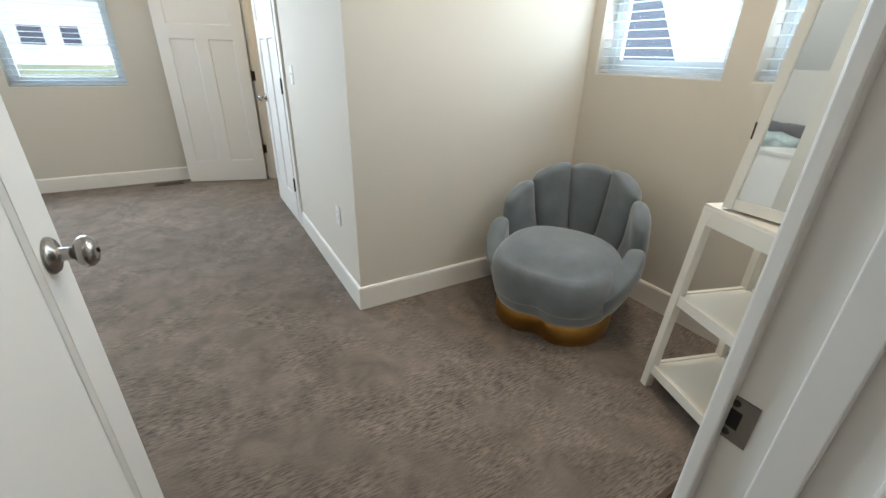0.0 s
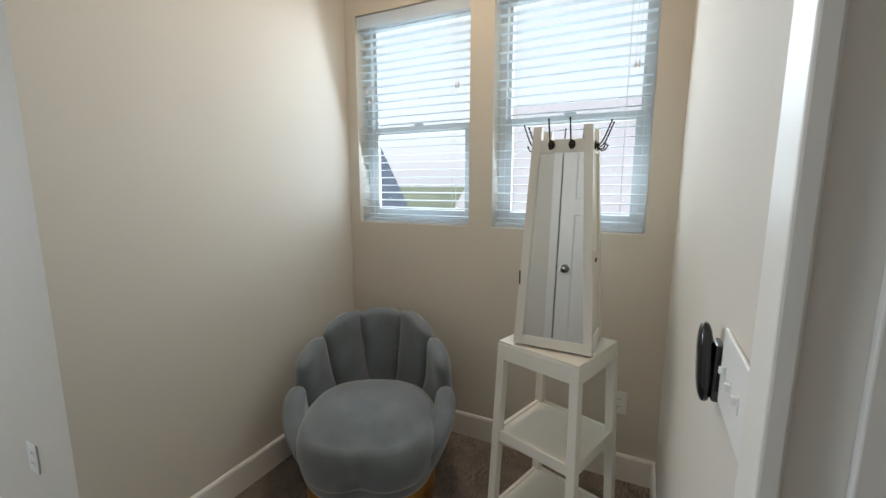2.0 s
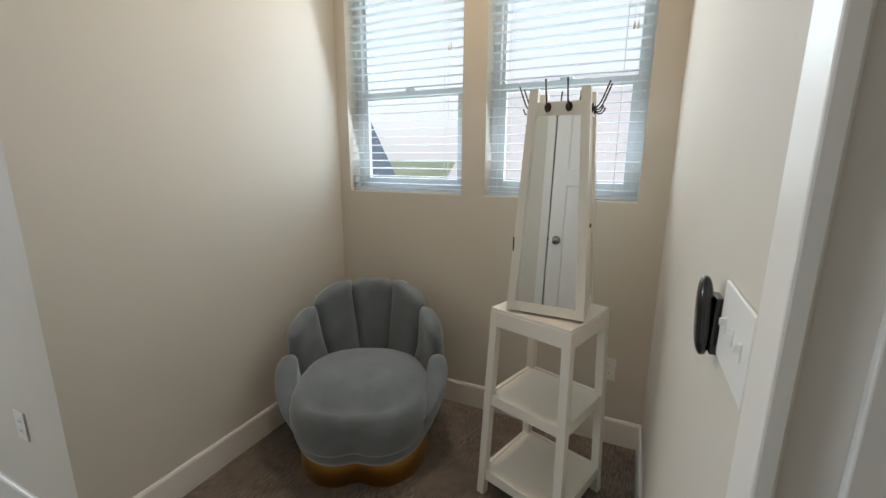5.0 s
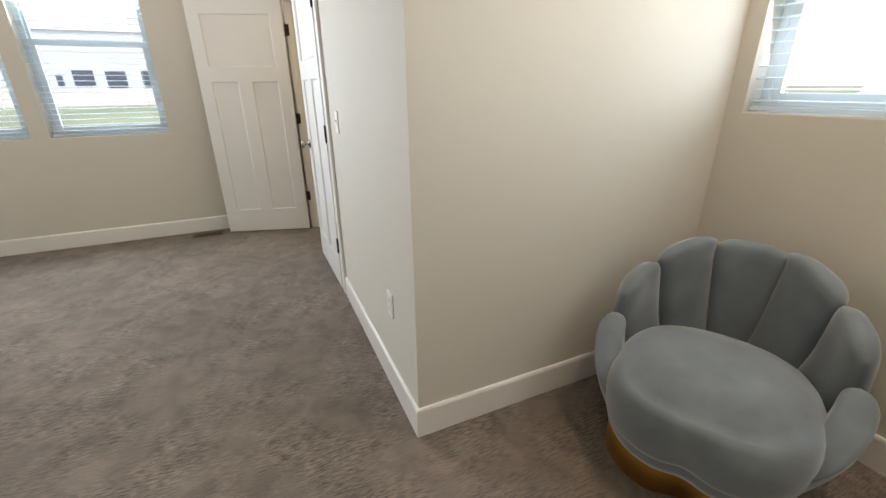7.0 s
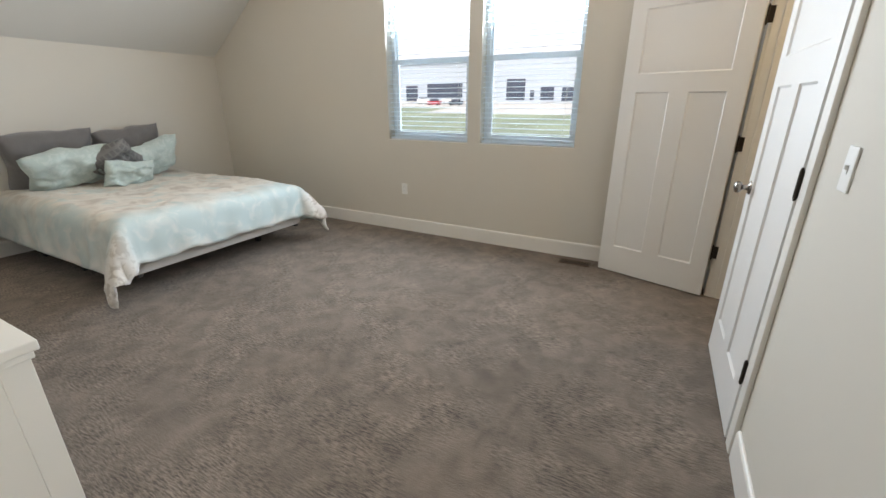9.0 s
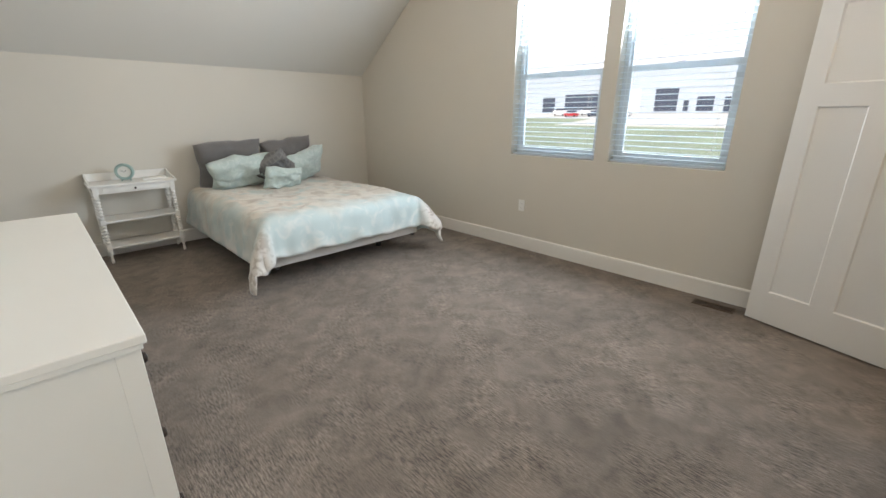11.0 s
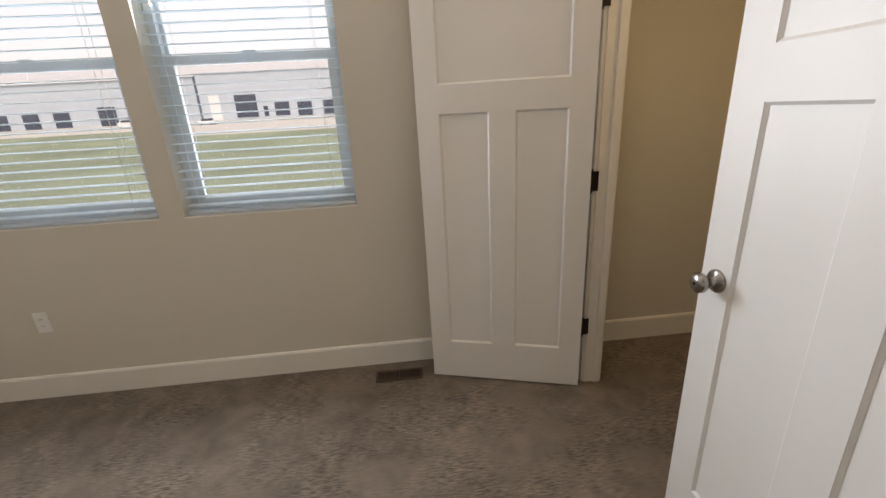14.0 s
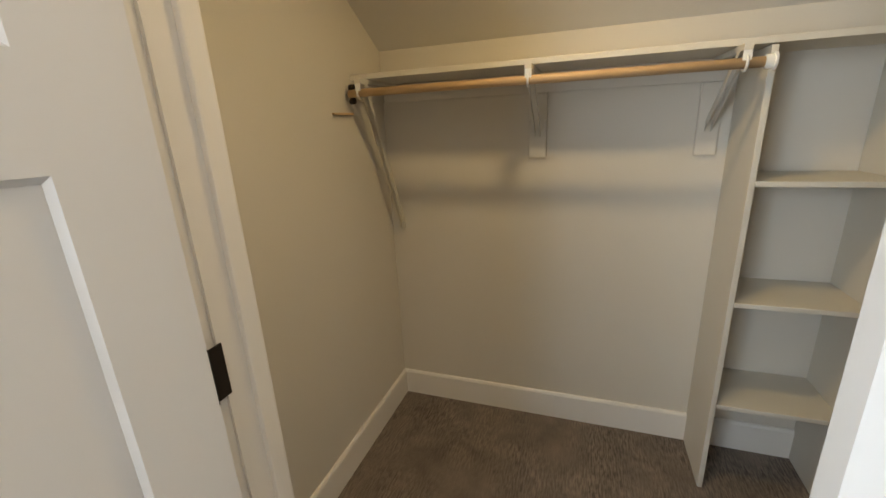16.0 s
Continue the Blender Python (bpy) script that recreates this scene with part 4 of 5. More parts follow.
pillow("pillow", "grey lattice-patterned square pillow standing on its corner", 0.42, 0.42, 0.14, lattice_cloth(), pose(-4.28, 3.89, TZ + 0.215, 44, 0, 90) @ pose(0, 0, 0, 0, 45, 0), 0.08)
pillow("pillow", "small oblong pale aqua pillow in front of the others", 0.42, 0.25, 0.12, TEAL, pose(-4.12, 3.92, TZ + 0.115, 24, 2, 88), 0.06)

# ---------------------------------------------------------------- spindle side table


def spindle_leg(h):
    """Bobbin-turned leg with square blocks at the shelves and a turned-out foot."""
    bm = bmesh.new()
    def beads(z0, z1, n):
        prof = []
        for k in range(n):
            for q in range(6):
                a = q / 6
                prof.append((0.0095 + 0.0125 * math.sin(math.pi * a), z0 + (z1 - z0) * (k + a) / n))
        prof.append((0.0095, z1))
        lathe(bm, prof, 12)
    beads(0.185, 0.37, 6)
    beads(0.42, 0.63, 7)
    for a, b in ((0.125, 0.185), (0.37, 0.42), (0.63, h)):
        box(bm, -0.020, -0.020, a, 0.020, 0.020, b, bevel=0.002)
    lathe(bm, [(0.012, 0.0), (0.014, 0.02), (0.010, 0.05), (0.015, 0.10), (0.018, 0.125)], 12)
    return bm


def side_table():
    W, D, H = 0.655, 0.31, 0.745
    t = thing("side_table", "worn white spindle-leg side table with thin drawer and two shelves", "table", pose(-4.652, 2.635, 0))
    for x in (-D / 2 + 0.02, D / 2 - 0.02):
        for y in (-W / 2 + 0.025, W / 2 - 0.025):
            part("leg", spindle_leg(H - 0.02), CHALK, t, "bobbin-turned leg", True, pose(x, y, 0))
    part("top", boxes((-D / 2 - 0.015, -W / 2 - 0.02, H - 0.02, D / 2 + 0.02, W / 2 + 0.02, H), bevel=0.004), CHALK, t, "worn white table top")
    part("apron", boxes((-D / 2, -W / 2 + 0.045, H - 0.085, -D / 2 + 0.015, W / 2 - 0.045, H - 0.021), (D / 2 - 0.02, -W / 2 + 0.045, H - 0.085, D / 2 - 0.006, W / 2 - 0.045, H - 0.021),
                        (-D / 2 + 0.04, -W / 2 + 0.01, H - 0.085, D / 2 - 0.04, -W / 2 + 0.024, H - 0.021), (-D / 2 + 0.04, W / 2 - 0.024, H - 0.085, D / 2 - 0.04, W / 2 - 0.01, H - 0.021)), CHALK, t)
    d = part("drawer_front", boxes((D / 2 - 0.006, -W / 2 + 0.08, H - 0.072, D / 2 + 0.004, W / 2 - 0.08, H - 0.03), bevel=0.002), CHALK, t, "thin drawer front")
    bm = bmesh.new()
    lathe(bm, [(0.006, 0), (0.005, 0.006), (0.010, 0.012), (0.008, 0.018), (0.002, 0.020)], 14, pose(D / 2 + 0.004, 0, H - 0.052) @ Matrix.Rotation(radians(90), 4, "Y"))
    part("drawer_knob", bm, BRONZE, d, "small dark knob", True)
    for z in (0.385, 0.135):
        part("shelf", boxes((-D / 2 + 0.005, -W / 2 + 0.01, z, D / 2 - 0.005, W / 2 - 0.01, z + 0.02), bevel=0.003), CHALK, t, "worn white shelf")
    # low gallery round the back and sides of the top
    bm = bmesh.new()
    box(bm, -D / 2 - 0.012, -W / 2 - 0.01, H + 0.0005, -D / 2 + 0.0, W / 2 + 0.01, H + 0.075, bevel=0.003)
    for y in (-W / 2 - 0.012, W / 2 + 0.0):
        vs = [bm.verts.new((x, yy, z)) for yy in (y, y + 0.012) for x, z in ((-D / 2, H + 0.0005), (D / 2, H + 0.0005), (D / 2, H + 0.012), (0.0, H + 0.03), (-D / 2, H + 0.075))]
        bm.faces.new(vs[:5])
        bm.faces.new(vs[5:][::-1])
        for k in range(5):
            bm.faces.new((vs[k], vs[5 + k], vs[5 + (k + 1) % 5], vs[(k + 1) % 5]))
    part("gallery", bm, CHALK, t, "low shaped rim at the back of the top")


side_table()

# alarm clock on the side table
ck = thing("clock", "round mint green twin-bell style table clock with a white dial", "clock", pose(-4.64, 2.60, 0.7465, 0, 0, -20))
CLOCKM = material("mint_enamel", (0.30, 0.41, 0.38), 0.35, vary=0.04)
DIALM = material("clock_dial", (0.75, 0.74, 0.70), 0.5, vary=0.02)
bm = bmesh.new()
lathe(bm, [(0.064, -0.030), (0.074, -0.022), (0.078, 0.0), (0.078, 0.022), (0.070, 0.030), (0.054, 0.028), (0.052, 0.019)], 36, pose(0, 0, 0.088) @ Matrix.Rotation(radians(90), 4, "Y"))
part("case", bm, CLOCKM, ck, "mint green round case", True)
bm = bmesh.new()
lathe(bm, [(0.052, 0.0192), (0.052, 0.0205)], 36, pose(0, 0, 0.088) @ Matrix.Rotation(radians(90), 4, "Y"))
dial = part("dial", bm, DIALM, ck, "white clock dial")
for ang, ln in ((-52, 0.022), (65, 0.034)):
    part("clock_hand", boxes((0.0208, -0.0012, -0.004, 0.0218, 0.0012, ln)), SLOT, dial, at=pose(0, 0, 0.088, ang, 0, 0))
bm = bmesh.new()
for y in (-0.03, 0.03):
    tube(bm, [(0, y, 0.02), (0, y * 1.25, 0.0)], 0.006, 8)
part("foot", bm, CLOCKM, ck)
single("book", boxes((-0.10, -0.07, 0, 0.10, 0.07, 0.016), bevel=0.002), CHALK, "thin pale book lying on the side table", "book", pose(-4.65, 2.83, 0.746, 0, 0, 84))

# ---------------------------------------------------------------- dresser


def dresser():
    x0, x1, y0, y1, H = -2.27, -0.660, 1.625, 2.097, 0.907
    cx, cy = (x0 + x1) / 2, (y0 + y1) / 2
    d = thing("dresser", "low white painted dresser with an overhanging top and rows of drawers", "dresser", pose(cx, cy, 0))
    W, D = (x1 - x0), (y1 - y0)
    part("top", boxes((-W / 2, -D / 2, H - 0.022, W / 2, D / 2, H), (-W / 2 + 0.008, -D / 2, H - 0.038, W / 2 - 0.008, D / 2 - 0.008, H - 0.0222), bevel=0.003), DRESSW, d, "thick cream-white top")
    s = 0.025
    part("body", boxes((-W / 2 + s, -D / 2 + 0.005, 0.075, W / 2 - s, D / 2 - 0.035, H - 0.0385)), DRESSW, d)
    for sx in (-1, 1):
        for yy in (-D / 2 + 0.03, D / 2 - 0.035):
            a = sx * (W / 2 - s - 0.002)
            part("corner_post", boxes((min(a, a + sx * 0.008), yy - 0.025, 0.0, max(a, a + sx * 0.008), yy + 0.022, H - 0.039), (min(a - sx * 0.03, a), yy - 0.025, 0.0, max(a - sx * 0.03, a), yy + 0.022, 0.0745), bevel=0.0015), DRESSW, d)
    cols = 2
    fw = (W - 2 * s - 0.06) / cols
    for c in range(cols):
        for r in range(3):
            xa = -W / 2 + s + 0.02 + c * (fw + 0.02)
            za = 0.11 + r * 0.25
            f = part("drawer", boxes((xa, D / 2 - 0.035, za, xa + fw, D / 2 - 0.016, za + 0.235), bevel=0.003), DRESSW, d, "white drawer front")
            for k in (0.28, 0.72):
                bm = bmesh.new()
                lathe(bm, [(0.008, 0), (0.007, 0.012), (0.016, 0.02), (0.014, 0.028), (0.003, 0.031)], 16, pose(xa + fw * k, D / 2 - 0.016, za + 0.118) @ Matrix.Rotation(radians(-90), 4, "X"))
                part("drawer_knob", bm, BRONZE, f, "dark round knob", True)


dresser()

# canvas leaning on the wall on top of the dresser
PAINTING = fabric_print("painting_canvas", (0.42, 0.09, 0.05), (0.72, 0.70, 0.62), 5, 0.47, (0.22, 0.48, 0.44))
pt = thing("painting", "unframed abstract canvas in red, cream and teal leaning on the dresser", "painting", pose(-1.255, 1.842, 0.906, 22, 0, 0))
part("canvas", boxes((-0.33, -0.03, 0.0, 0.33, 0.0, 0.52), bevel=0.002), PAINTING, pt)

# ---------------------------------------------------------------- closet fittings


def closet_shelves():
    fx, bx = 1.845, CLB
    ya, yb = 3.73, 4.105
    t = 0.018
    tw = thing("shelf_tower", "white painted built-in closet shelf tower, all shelves empty", "shelf", pose(0, 0, 0))
    part("side_panel", boxes((fx, yb, 0, bx - 0.002, yb + t, 1.593), bevel=0.002), CLOSETW, tw, "tall white side panel")
    part("side_panel", boxes((fx, ya - t, 0, bx - 0.002, ya, 1.593), bevel=0.002), CLOSETW, tw, "tall white side panel")
    for z in (1.205, 0.795, 0.388):
        part("shelf", boxes((fx, ya + 0.0005, z - t, bx - 0.016, yb - 0.0005, z), bevel=0.002), CLOSETW, tw, "white shelf board")
        part("cleat", boxes((bx - 0.0145, ya + 0.001, z - t - 0.04, bx - 0.003, yb - 0.001, z - 0.001)), CLOSETW, tw, "white wall cleat")
    single("long_shelf", boxes((fx - 0.0, NOOK_N + 0.14, 1.5965, bx - 0.002, GABLE - 0.002, 1.616), bevel=0.002), CLOSETW, "long white painted shelf board along the closet wall", "shelf")
    single("shelf_cleat", boxes((bx - 0.016, yb + t + 0.001, 1.52, bx - 0.002, GABLE - 0.002, 1.5955)), WALL, "greige painted cleat board under the long closet shelf", "trim")
    single("shelf_cleat", boxes((fx + 0.0, GABLE - 0.016, 1.52, bx - 0.017, GABLE - 0.002, 1.5955)), WALL, "greige painted cleat board under the end of the closet shelf", "trim")
    bm = bmesh.new()
    tube(bm, [(1.80, yb + 0.03, 1.545), (1.80, GABLE - 0.02, 1.545)], 0.0145, 14)
    rod = single("closet_rod", bm, DOWEL, "round light pine closet rod below the long shelf", "rod", smooth=True)
    for z in (1.566, 1.518):
        bm = bmesh.new()
        lathe(bm, [(0.012, 0), (0.012, 0.018)], 14, pose(1.805, GABLE - 0.02, z) @ Matrix.Rotation(radians(90), 4, "X"))
        part("rod_cup", bm, BRONZE, rod, "dark end socket")
    bm = bmesh.new()
    lathe(bm, [(0.024, 0.0), (0.024, 0.006), (0.019, 0.007), (0.019, 0.026)], 20, pose(1.80, yb + 0.0185, 1.545) @ Matrix.Rotation(radians(-90), 4, "X"))
    part("end_socket", bm, PLATE, rod, "white round socket")
    for y in (5.43, 4.80, 4.195):
        k = thing("shelf_bracket", "white folded steel shelf and rod bracket", "bracket", pose(0, y, 0), "brackets under the closet shelf")
        part("arm", boxes((1.785, -0.011, 1.578, bx - 0.0165, 0.011, 1.5955)), CLOSETW, k)
        bm = bmesh.new()
        for s in (-0.011, 0.009):
            vs = [bm.verts.new((x, s + q, z)) for q in (0, 0.002) for x, z in ((1.82, 1.578), (1.845, 1.578), (bx - 0.018, 1.39), (bx - 0.018, 1.35))] if y < 5 else [
                bm.verts.new((x, s + q, z)) for q in (0, 0.002) for x, z in ((1.82, 1.578), (1.845, 1.578), (bx - 0.018, 0.98), (bx - 0.018, 0.93))]
            bm.faces.new(vs[:4])
            bm.faces.new(vs[4:][::-1])
            for i in range(4):
                bm.faces.new((vs[i], vs[4 + i], vs[4 + (i + 1) % 4], vs[(i + 1) % 4]))
        part("brace", bm, CLOSETW, k)
        bm = bmesh.new()
        pts = [(1.80 + 0.021 * math.cos(a), 0, 1.545 + 0.021 * math.sin(a)) for a in [math.radians(100 + 20 * i) for i in range(12)]]
        tube(bm, pts, 0.004, 6)
        box(bm, 1.787, -0.011, 1.55, 1.792, 0.011, 1.579)
        part("rod_hook", bm, PLATE, k, "white rod hook")
        if y < 5:
            part("wall_plate", boxes((bx - 0.0165, -0.036, 1.265, bx - 0.0005, 0.036, 1.5185), bevel=0.003), WALL, k, "backing block painted like the wall")


closet_shelves()
single("rod_support", boxes((1.695, GABLE - 0.012, 1.468, 1.83, GABLE - 0.001, 1.476)), DOWEL, "short thin wooden strip on the closet wall below the rod", "trim")

# ---------------------------------------------------------------- wall plates, registers, lamps


def outlet(at):
    o = thing("outlet", "white duplex wall outlet with its cover plate", "outlet", at, "wall outlets")
    part("cover_plate", boxes((-0.035, 0.0002, -0.0575, 0.035, 0.006, 0.0575), bevel=0.002), PLATE, o)
    for z in (-0.02, 0.02):
        f = part("socket", boxes((-0.0165, 0.006, z - 0.014, 0.0165, 0.0075, z + 0.014), bevel=0.001), PLATE, o)
        part("slot", boxes((-0.007, 0.0074, z - 0.004, -0.005, 0.0079, z + 0.006), (0.005, 0.0074, z - 0.004, 0.007, 0.0079, z + 0.005)), SLOT, f)


def switch(at, n):
    w = 0.07 + 0.046 * (n - 1)
    o = thing("light_switch", "white %s toggle light switch plate" % ("triple" if n == 3 else "single"), "light switch", at)
    part("cover_plate", boxes((-w / 2, 0.0002, -0.0575, w / 2, 0.006, 0.0575), bevel=0.0022), PLATE, o)
    for k in range(n):
        x = (k - (n - 1) / 2) * 0.046
        part("toggle", boxes((x - 0.005, 0.006, -0.012, x + 0.005, 0.0075, 0.012), (x - 0.0035, 0.0075, -0.004 if (k % 2) else 0.0, x + 0.0035, 0.014, 0.006 if (k % 2) else 0.010), bevel=0.001), PLATE, o)


outlet(pose(CORR, 2.462, 0.455, 0, 0, 90))
outlet(pose(-2.07, GABLE, 0.455, 0, 0, 180))
outlet(pose(NOOK_E, 0.56, 0.40, 0, 0, 90))
switch(pose(0.787, NOOK_S, 1.183), 3)
switch(pose(CORR, 3.29, 1.16, 0, 0, 90), 1)

# remote in its holder on the wall
rc = thing("fan_remote", "black handheld remote in a wall holder beside the switches", "remote", pose(0.905, NOOK_S, 1.17))
part("holder", boxes((-0.022, 0.0003, -0.055, 0.022, 0.012, 0.035), bevel=0.003), BLACKP, rc, "black wall holder")
bm = bmesh.new()
bag(bm, 0.021, 0.0115, 0.064, 2.8, 20, 14, pose(0, 0.022, 0.0, -3, 0, 0))
part("handset", bm, BLACKP, rc, "glossy black handset", True)
for k in range(4):
    bm = bmesh.new()
    bag(bm, 0.005, 0.0016, 0.0035, 2.5, 10, 6, pose(0, 0.0322, 0.036 - k * 0.014))
    part("button", bm, PILLOWG, rc)


def register(at, L=0.285, W=0.085):
    r = thing("floor_register", "brown slotted floor register set into the carpet", "register", at, "floor registers")
    bm = bmesh.new()
    f = 0.016
    for q in ((-L / 2 - f, -W / 2 - f, L / 2 + f, -W / 2), (-L / 2 - f, W / 2, L / 2 + f, W / 2 + f), (-L / 2 - f, -W / 2, -L / 2, W / 2), (L / 2, -W / 2, L / 2 + f, W / 2), (-0.005, -W / 2, 0.005, W / 2)):
        box(bm, q[0], q[1], 0.0005, q[2], q[3], 0.006, bevel=0.001)
    part("frame", bm, REGM, r)
    part("duct", boxes((-L / 2, -W / 2, 0.0003, L / 2, W / 2, 0.0012)), SLOT, r, "dark duct opening")
    me = mesh_of("slat", boxes((-0.0022, -W / 2, 0.0014, 0.0022, W / 2, 0.005)), REGM)
    n = 22
    for k in range(n):
        x = -L / 2 + 0.008 + k * (L - 0.016) / (n - 1)
        if abs(x) < 0.007:
            continue
        s = new("slat", me)
        s.parent = r
        s.matrix_basis = pose(x, 0, 0)


register(pose(1.325, 0.59, 0, 0, 0, 0))
register(pose(-0.232, 5.352, 0, 0, 0, 0), 0.23, 0.07)


def downlight(x, y, z):
    d = thing("ceiling_light", "white recessed round ceiling light, switched on", "ceiling light", pose(x, y, z), "ceiling lights")
    bm = bmesh.new()
    lathe(bm, [(0.070, -0.0005), (0.092, -0.0005), (0.092, -0.004), (0.072, -0.010), (0.070, -0.006)], 36, cap=False)
    part("trim_ring", bm, PLATE, d, "white trim ring", True)
    bm = bmesh.new()
    lathe(bm, [(0.070, -0.001), (0.070, -0.0055)], 36)
    part("diffuser", bm, LENS, d, "glowing diffuser")


downlight(1.60, 1.27, CEILZ)

# ---------------------------------------------------------------- outdoors
GZ0 = -3.1
GRASS = material("meadow", (0.215, 0.255, 0.18), 1.0, vary=0.55, scale=0.07, spec=0.1)
structure("ground", boxes((-900, -900, GZ0 - 1, 900, 900, GZ0)), GRASS, "mown meadow with paler patches")
DIRTM = material("pale_gravel", (0.46, 0.455, 0.43), 1.0, vary=0.12, scale=0.8)


def wedge(x0, x1, y0, z0, y1, z1):
    """Ground that climbs from y0 to y1."""
    bm = bmesh.new()
    a = [bm.verts.new((x, y, z)) for x in (x0, x1) for y, z in ((y0, GZ0 - 1), (y0, z0), (y1, z1), (y1, GZ0 - 1))]
    for f in ((0, 1, 2, 3), (7, 6, 5, 4), (1, 5, 6, 2), (2, 6, 7, 3), (0, 4, 5, 1), (3, 7, 4, 0)):
        bm.faces.new([a[i] for i in f])
    return bm


structure("bank", wedge(-180, 180, 70, GZ0 + 0.01, 118, -0.1), GRASS, "grassy bank climbing to the far street")
structure("road", wedge(-180, 180, 118.01, -0.1, 150, 2.4), DIRTM, "pale gravel street in front of the far houses")
structure("pavement", wedge(-57, 100, 97, -1.38, 118, 0.03), DIRTM, "bare pale ground beside the meadow")
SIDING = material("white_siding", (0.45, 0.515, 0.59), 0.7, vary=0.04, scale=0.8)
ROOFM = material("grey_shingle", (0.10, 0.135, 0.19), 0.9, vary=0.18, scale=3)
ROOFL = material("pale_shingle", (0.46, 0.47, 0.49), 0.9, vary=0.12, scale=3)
DARKW = material("dark_window_glass", (0.05, 0.065, 0.10), 0.12, vary=0.1)
FASCIA = material("slate_fascia", (0.085, 0.12, 0.17), 0.7, vary=0.08)


def far_house(x, y, w, d, h, openings, label):
    """Long pale building; its openings face -y at mid height."""
    b = thing("house", label, "house", pose(x, y, GZ0), "houses beyond the meadow")
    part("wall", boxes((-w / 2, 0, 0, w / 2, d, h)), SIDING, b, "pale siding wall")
    bm = bmesh.new()
    o = 0.5
    vs = [bm.verts.new(p) for p in ((-w / 2 - o, -o, h), (w / 2 + o, -o, h), (w / 2 + o, d + o, h), (-w / 2 - o, d + o, h), (-w / 2 - o, d / 2, h + 4.5), (w / 2 + o, d / 2, h + 4.5))]
    for f in ((0, 1, 5, 4), (2, 3, 4, 5), (0, 4, 3), (1, 2, 5), (0, 3, 2, 1)):
        bm.faces.new([vs[i] for i in f])
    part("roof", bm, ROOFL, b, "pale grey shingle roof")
    for u0, u1, z0, z1, mat in openings:
        wd = part("window", boxes((u0 - 0.25, -0.08, z0 - 0.2, u1 + 0.25, -0.002, z1 + 0.25)), SIDING, b, "white framed opening")
        part("pane", boxes((u0, -0.12, z0, u1, -0.082, z1)), mat, wd, "dark glass" if mat is DARKW else "pale closed door")
    # lap lines of the siding
    for k in range(1, 8):
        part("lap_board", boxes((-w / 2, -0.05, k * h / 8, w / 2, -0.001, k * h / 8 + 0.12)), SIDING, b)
    return b


def row_of(u0, u1, z0, z1, width, step):
    """Like openings at even steps."""
    n = int((u1 - u0) / step)
    return [(u0 + k * step, u0 + k * step + width, z0, z1, DARKW) for k in range(n)]


# openings as (from, to, sill, head) from each building's middle
PALEDOOR = material("pale_garage_door", (0.70, 0.72, 0.74), 0.5, vary=0.03)
far_house(2, 137, 120, 20, 17.5, [(-57.5, -54.5, 4.6, 11.5, PALEDOOR), (-50.3, -44.1, 5.0, 11.3, DARKW), (-42.4, -41.1, 5.0, 7.9, DARKW), (-39.1, -34.9, 5.0, 8.8, DARKW), (-32.5, -28.3, 4.7, 8.6, DARKW),
          (-25.0, -21.7, 4.8, 8.7, DARKW)] + row_of(-16.0, 56.0, 4.8, 8.6, 4.0, 8.0), "long white building with dark square windows beyond the meadow")
far_house(-99, 140, 78, 20, 17.0, [(19.5, 33.5, 5.6, 10.6, DARKW), (10.5, 15.5, 4.6, 10.0, DARKW)] + row_of(-36.0, 8.0, 4.8, 9.0, 4.5, 8.5), "long pale building with dark openings beyond the meadow")
far_house(102, 144, 66, 20, 15.5, row_of(-30.0, 30.0, 5.0, 9.0, 4.4, 7.5), "long pale building beyond the meadow")

REDP = material("red_paint", (0.45, 0.03, 0.04), 0.3, vary=0.03)


def car(x, y, mat, label, tall=1.0):
    c = thing("car", label, "car", pose(x, y, 0.36 + (y - 124) * 0.08, 4.5, 0, 0))
    bm = bmesh.new()
    box(bm, -2.2, -0.9, 0.3, 2.2, 0.9, 0.85 * tall, bevel=0.12)
    part("body", bm, mat, c)
    bm = bmesh.new()
    box(bm, -1.3, -0.8, 0.85 * tall, 1.4, 0.8, 0.6 + 0.85 * tall, bevel=0.2)
    part("cabin", bm, DARKW, c, "dark glazed cabin")
    for sx in (-1.4, 1.4):
        for sy in (-0.9, 0.72):
            bm = bmesh.new()
            lathe(bm, [(0.32, 0), (0.32, 0.18)], 16, pose(sx, sy + 0.18, 0.32) @ Matrix.Rotation(radians(90), 4, "X"))
            part("wheel", bm, RUBBER, c)


car(-67.7, 124.0, REDP, "red van parked on the gravel street", 1.45)
car(-60.0, 124.0, DARKW, "dark van parked on the gravel street", 1.4)
car(-74.0, 128.0, PALEDOOR, "white van parked on the gravel street", 1.9)
car(-65.0, 129.0, PALEDOOR, "white van parked on the gravel street", 1.9)
car(-52.5, 126.0, PALEDOOR, "white car parked on the gravel street", 1.2)


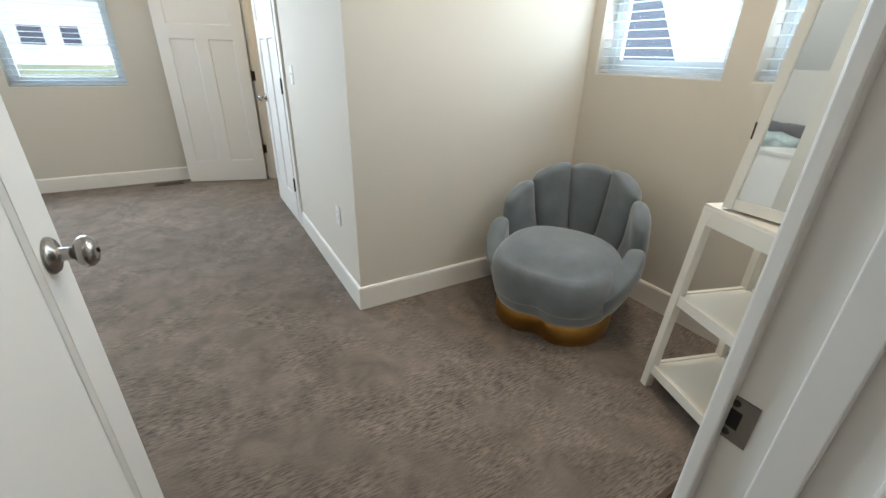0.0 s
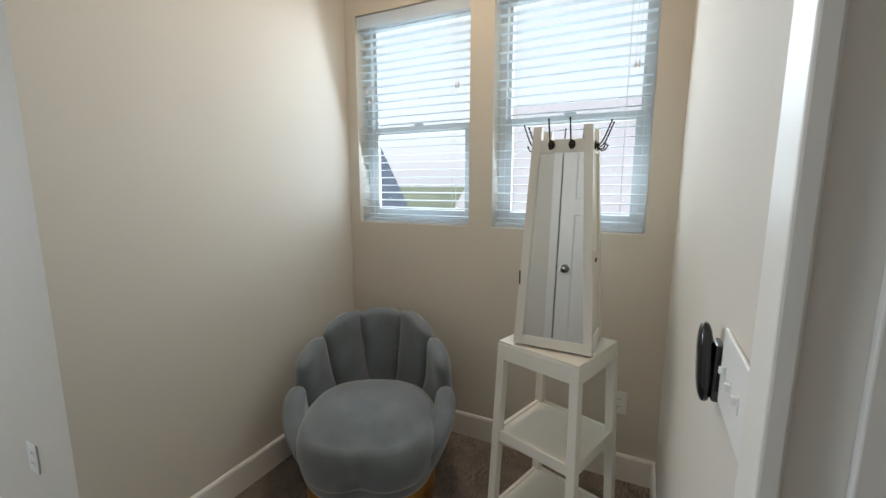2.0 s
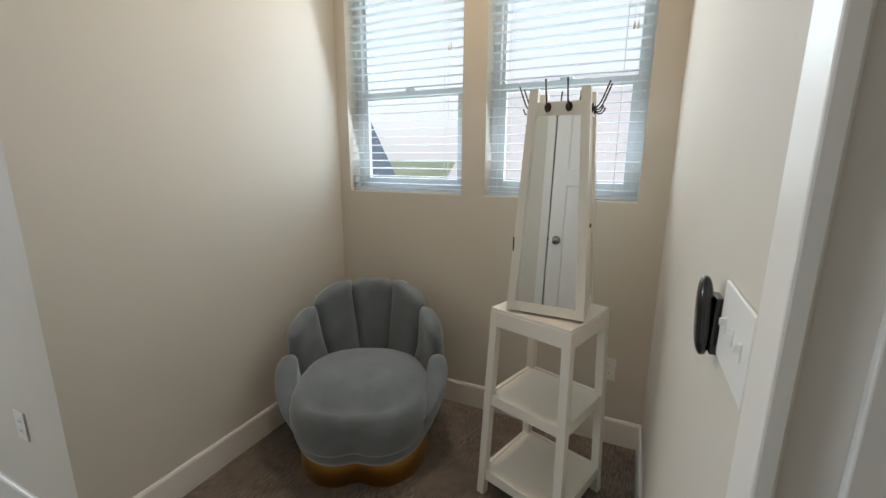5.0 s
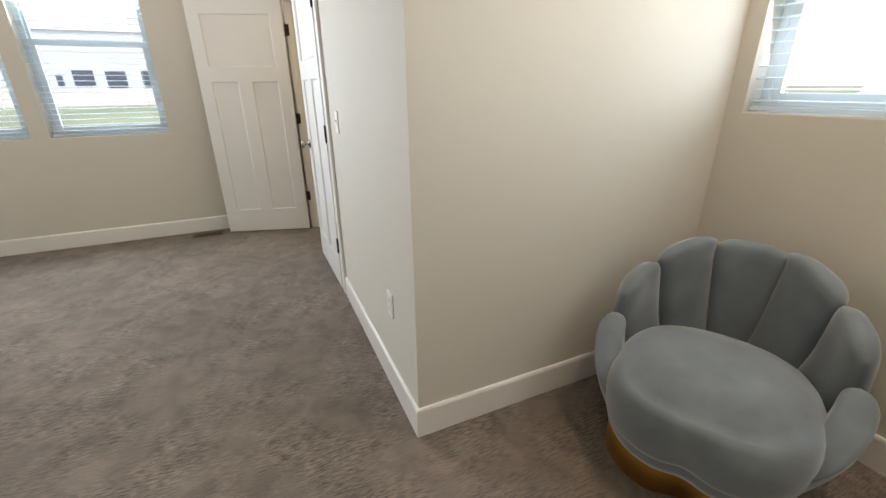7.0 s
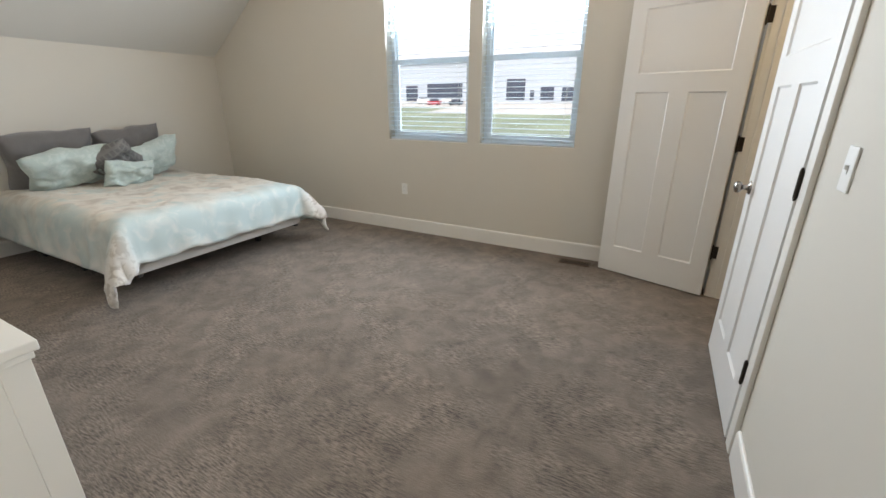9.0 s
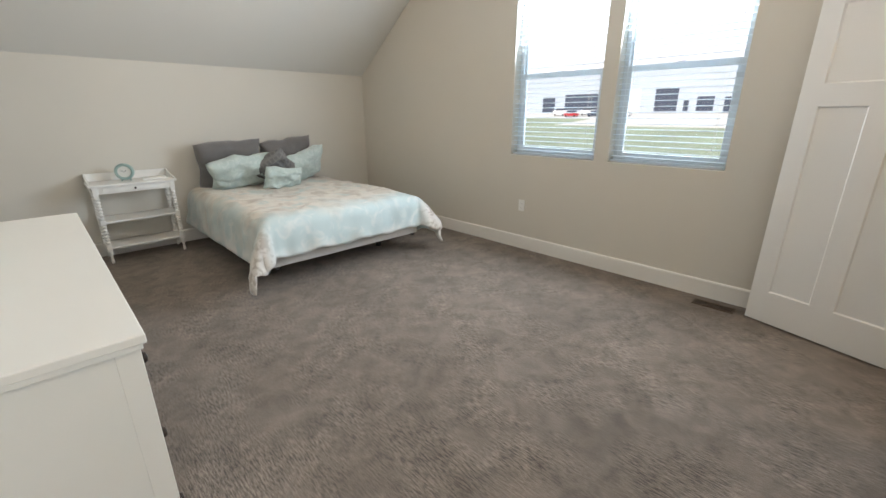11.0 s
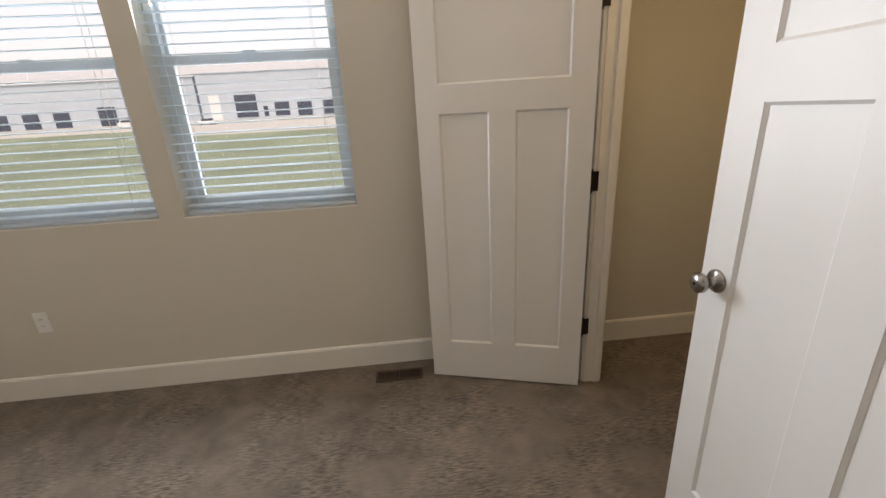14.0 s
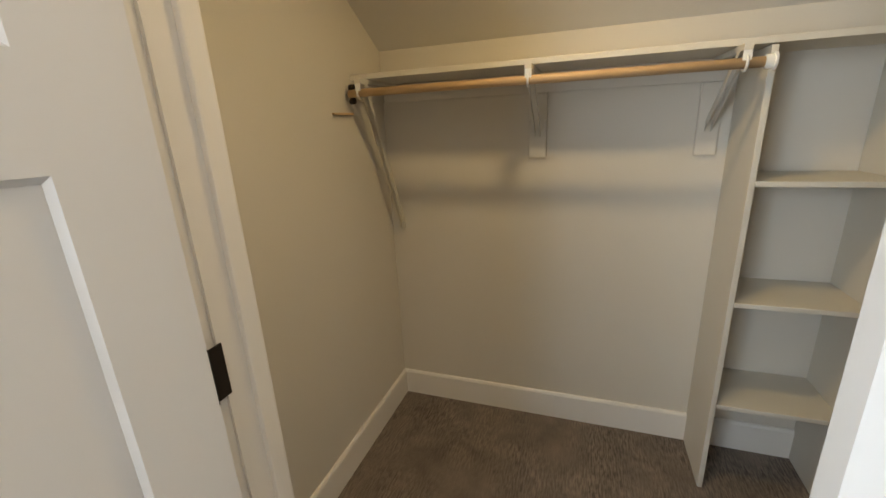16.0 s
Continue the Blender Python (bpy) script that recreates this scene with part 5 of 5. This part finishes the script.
def hip_house(x0, x1, y0, y1, eave, ridge, inset, label, wallmat, roofmat, turn=0):
    """Neighbouring house with a hipped roof."""
    h = thing("house", label, "house", pose((x0 + x1) / 2, (y0 + y1) / 2, GZ0, 0, 0, turn))
    w, d, e, r, o = (x1 - x0) / 2, (y1 - y0) / 2, eave - GZ0, ridge - GZ0, 0.3
    part("wall", boxes((-w, -d, 0, w, d, e)), wallmat, h, "lap siding wall")
    bm = bmesh.new()
    vs = [bm.verts.new(p) for p in ((-w - o, -d - o, e), (w + o, -d - o, e), (w + o, d + o, e), (-w - o, d + o, e), (0, -d + inset, r), (0, d - inset, r))]
    for f in ((0, 1, 4), (1, 2, 5, 4), (2, 3, 5), (3, 0, 4, 5), (3, 2, 1, 0)):
        bm.faces.new([vs[i] for i in f])
    part("roof", bm, roofmat, h, "shingle roof")
    for y in (1.2, -0.6):
        bm = bmesh.new()
        lathe(bm, [(0.05, 0), (0.05, 0.35)], 10, pose(-w * 0.45, y, e + (r - e) * 0.5))
        part("vent_pipe", bm, FASCIA, h)
    for y in (-3.6, -1.0, 1.6):
        p = part("window", boxes((-w - 0.05, y, e - 1.9, -w - 0.001, y + 1.1, e - 0.7)), VINYL, h, "white framed window")
        part("pane", boxes((-w - 0.07, y + 0.08, e - 1.82, -w - 0.051, y + 1.02, e - 0.78)), DARKW, p, "dark glass")


ROOFP = material("bleached_shingle", (0.56, 0.57, 0.60), 0.9, vary=0.1, scale=5)
hip_house(12.3, 20.0, -9.0, 6.05, 0.1, 4.4, 0.62, "neighbouring house with white siding and a pale hipped roof", SIDING, ROOFP)
# the near corner of the slate roof stands at (12.0, 7.27)
NX, NY = 12.0 + math.cos(radians(33)) * 3.8 - math.sin(radians(33)) * 4.8, 7.27 + math.sin(radians(33)) * 3.8 + math.cos(radians(33)) * 4.8
hip_house(NX - 3.5, NX + 3.5, NY - 4.5, NY + 4.5, 0.06, 4.4, 1.6, "neighbouring house with a slate-grey hipped roof", FASCIA, ROOFM, 33)
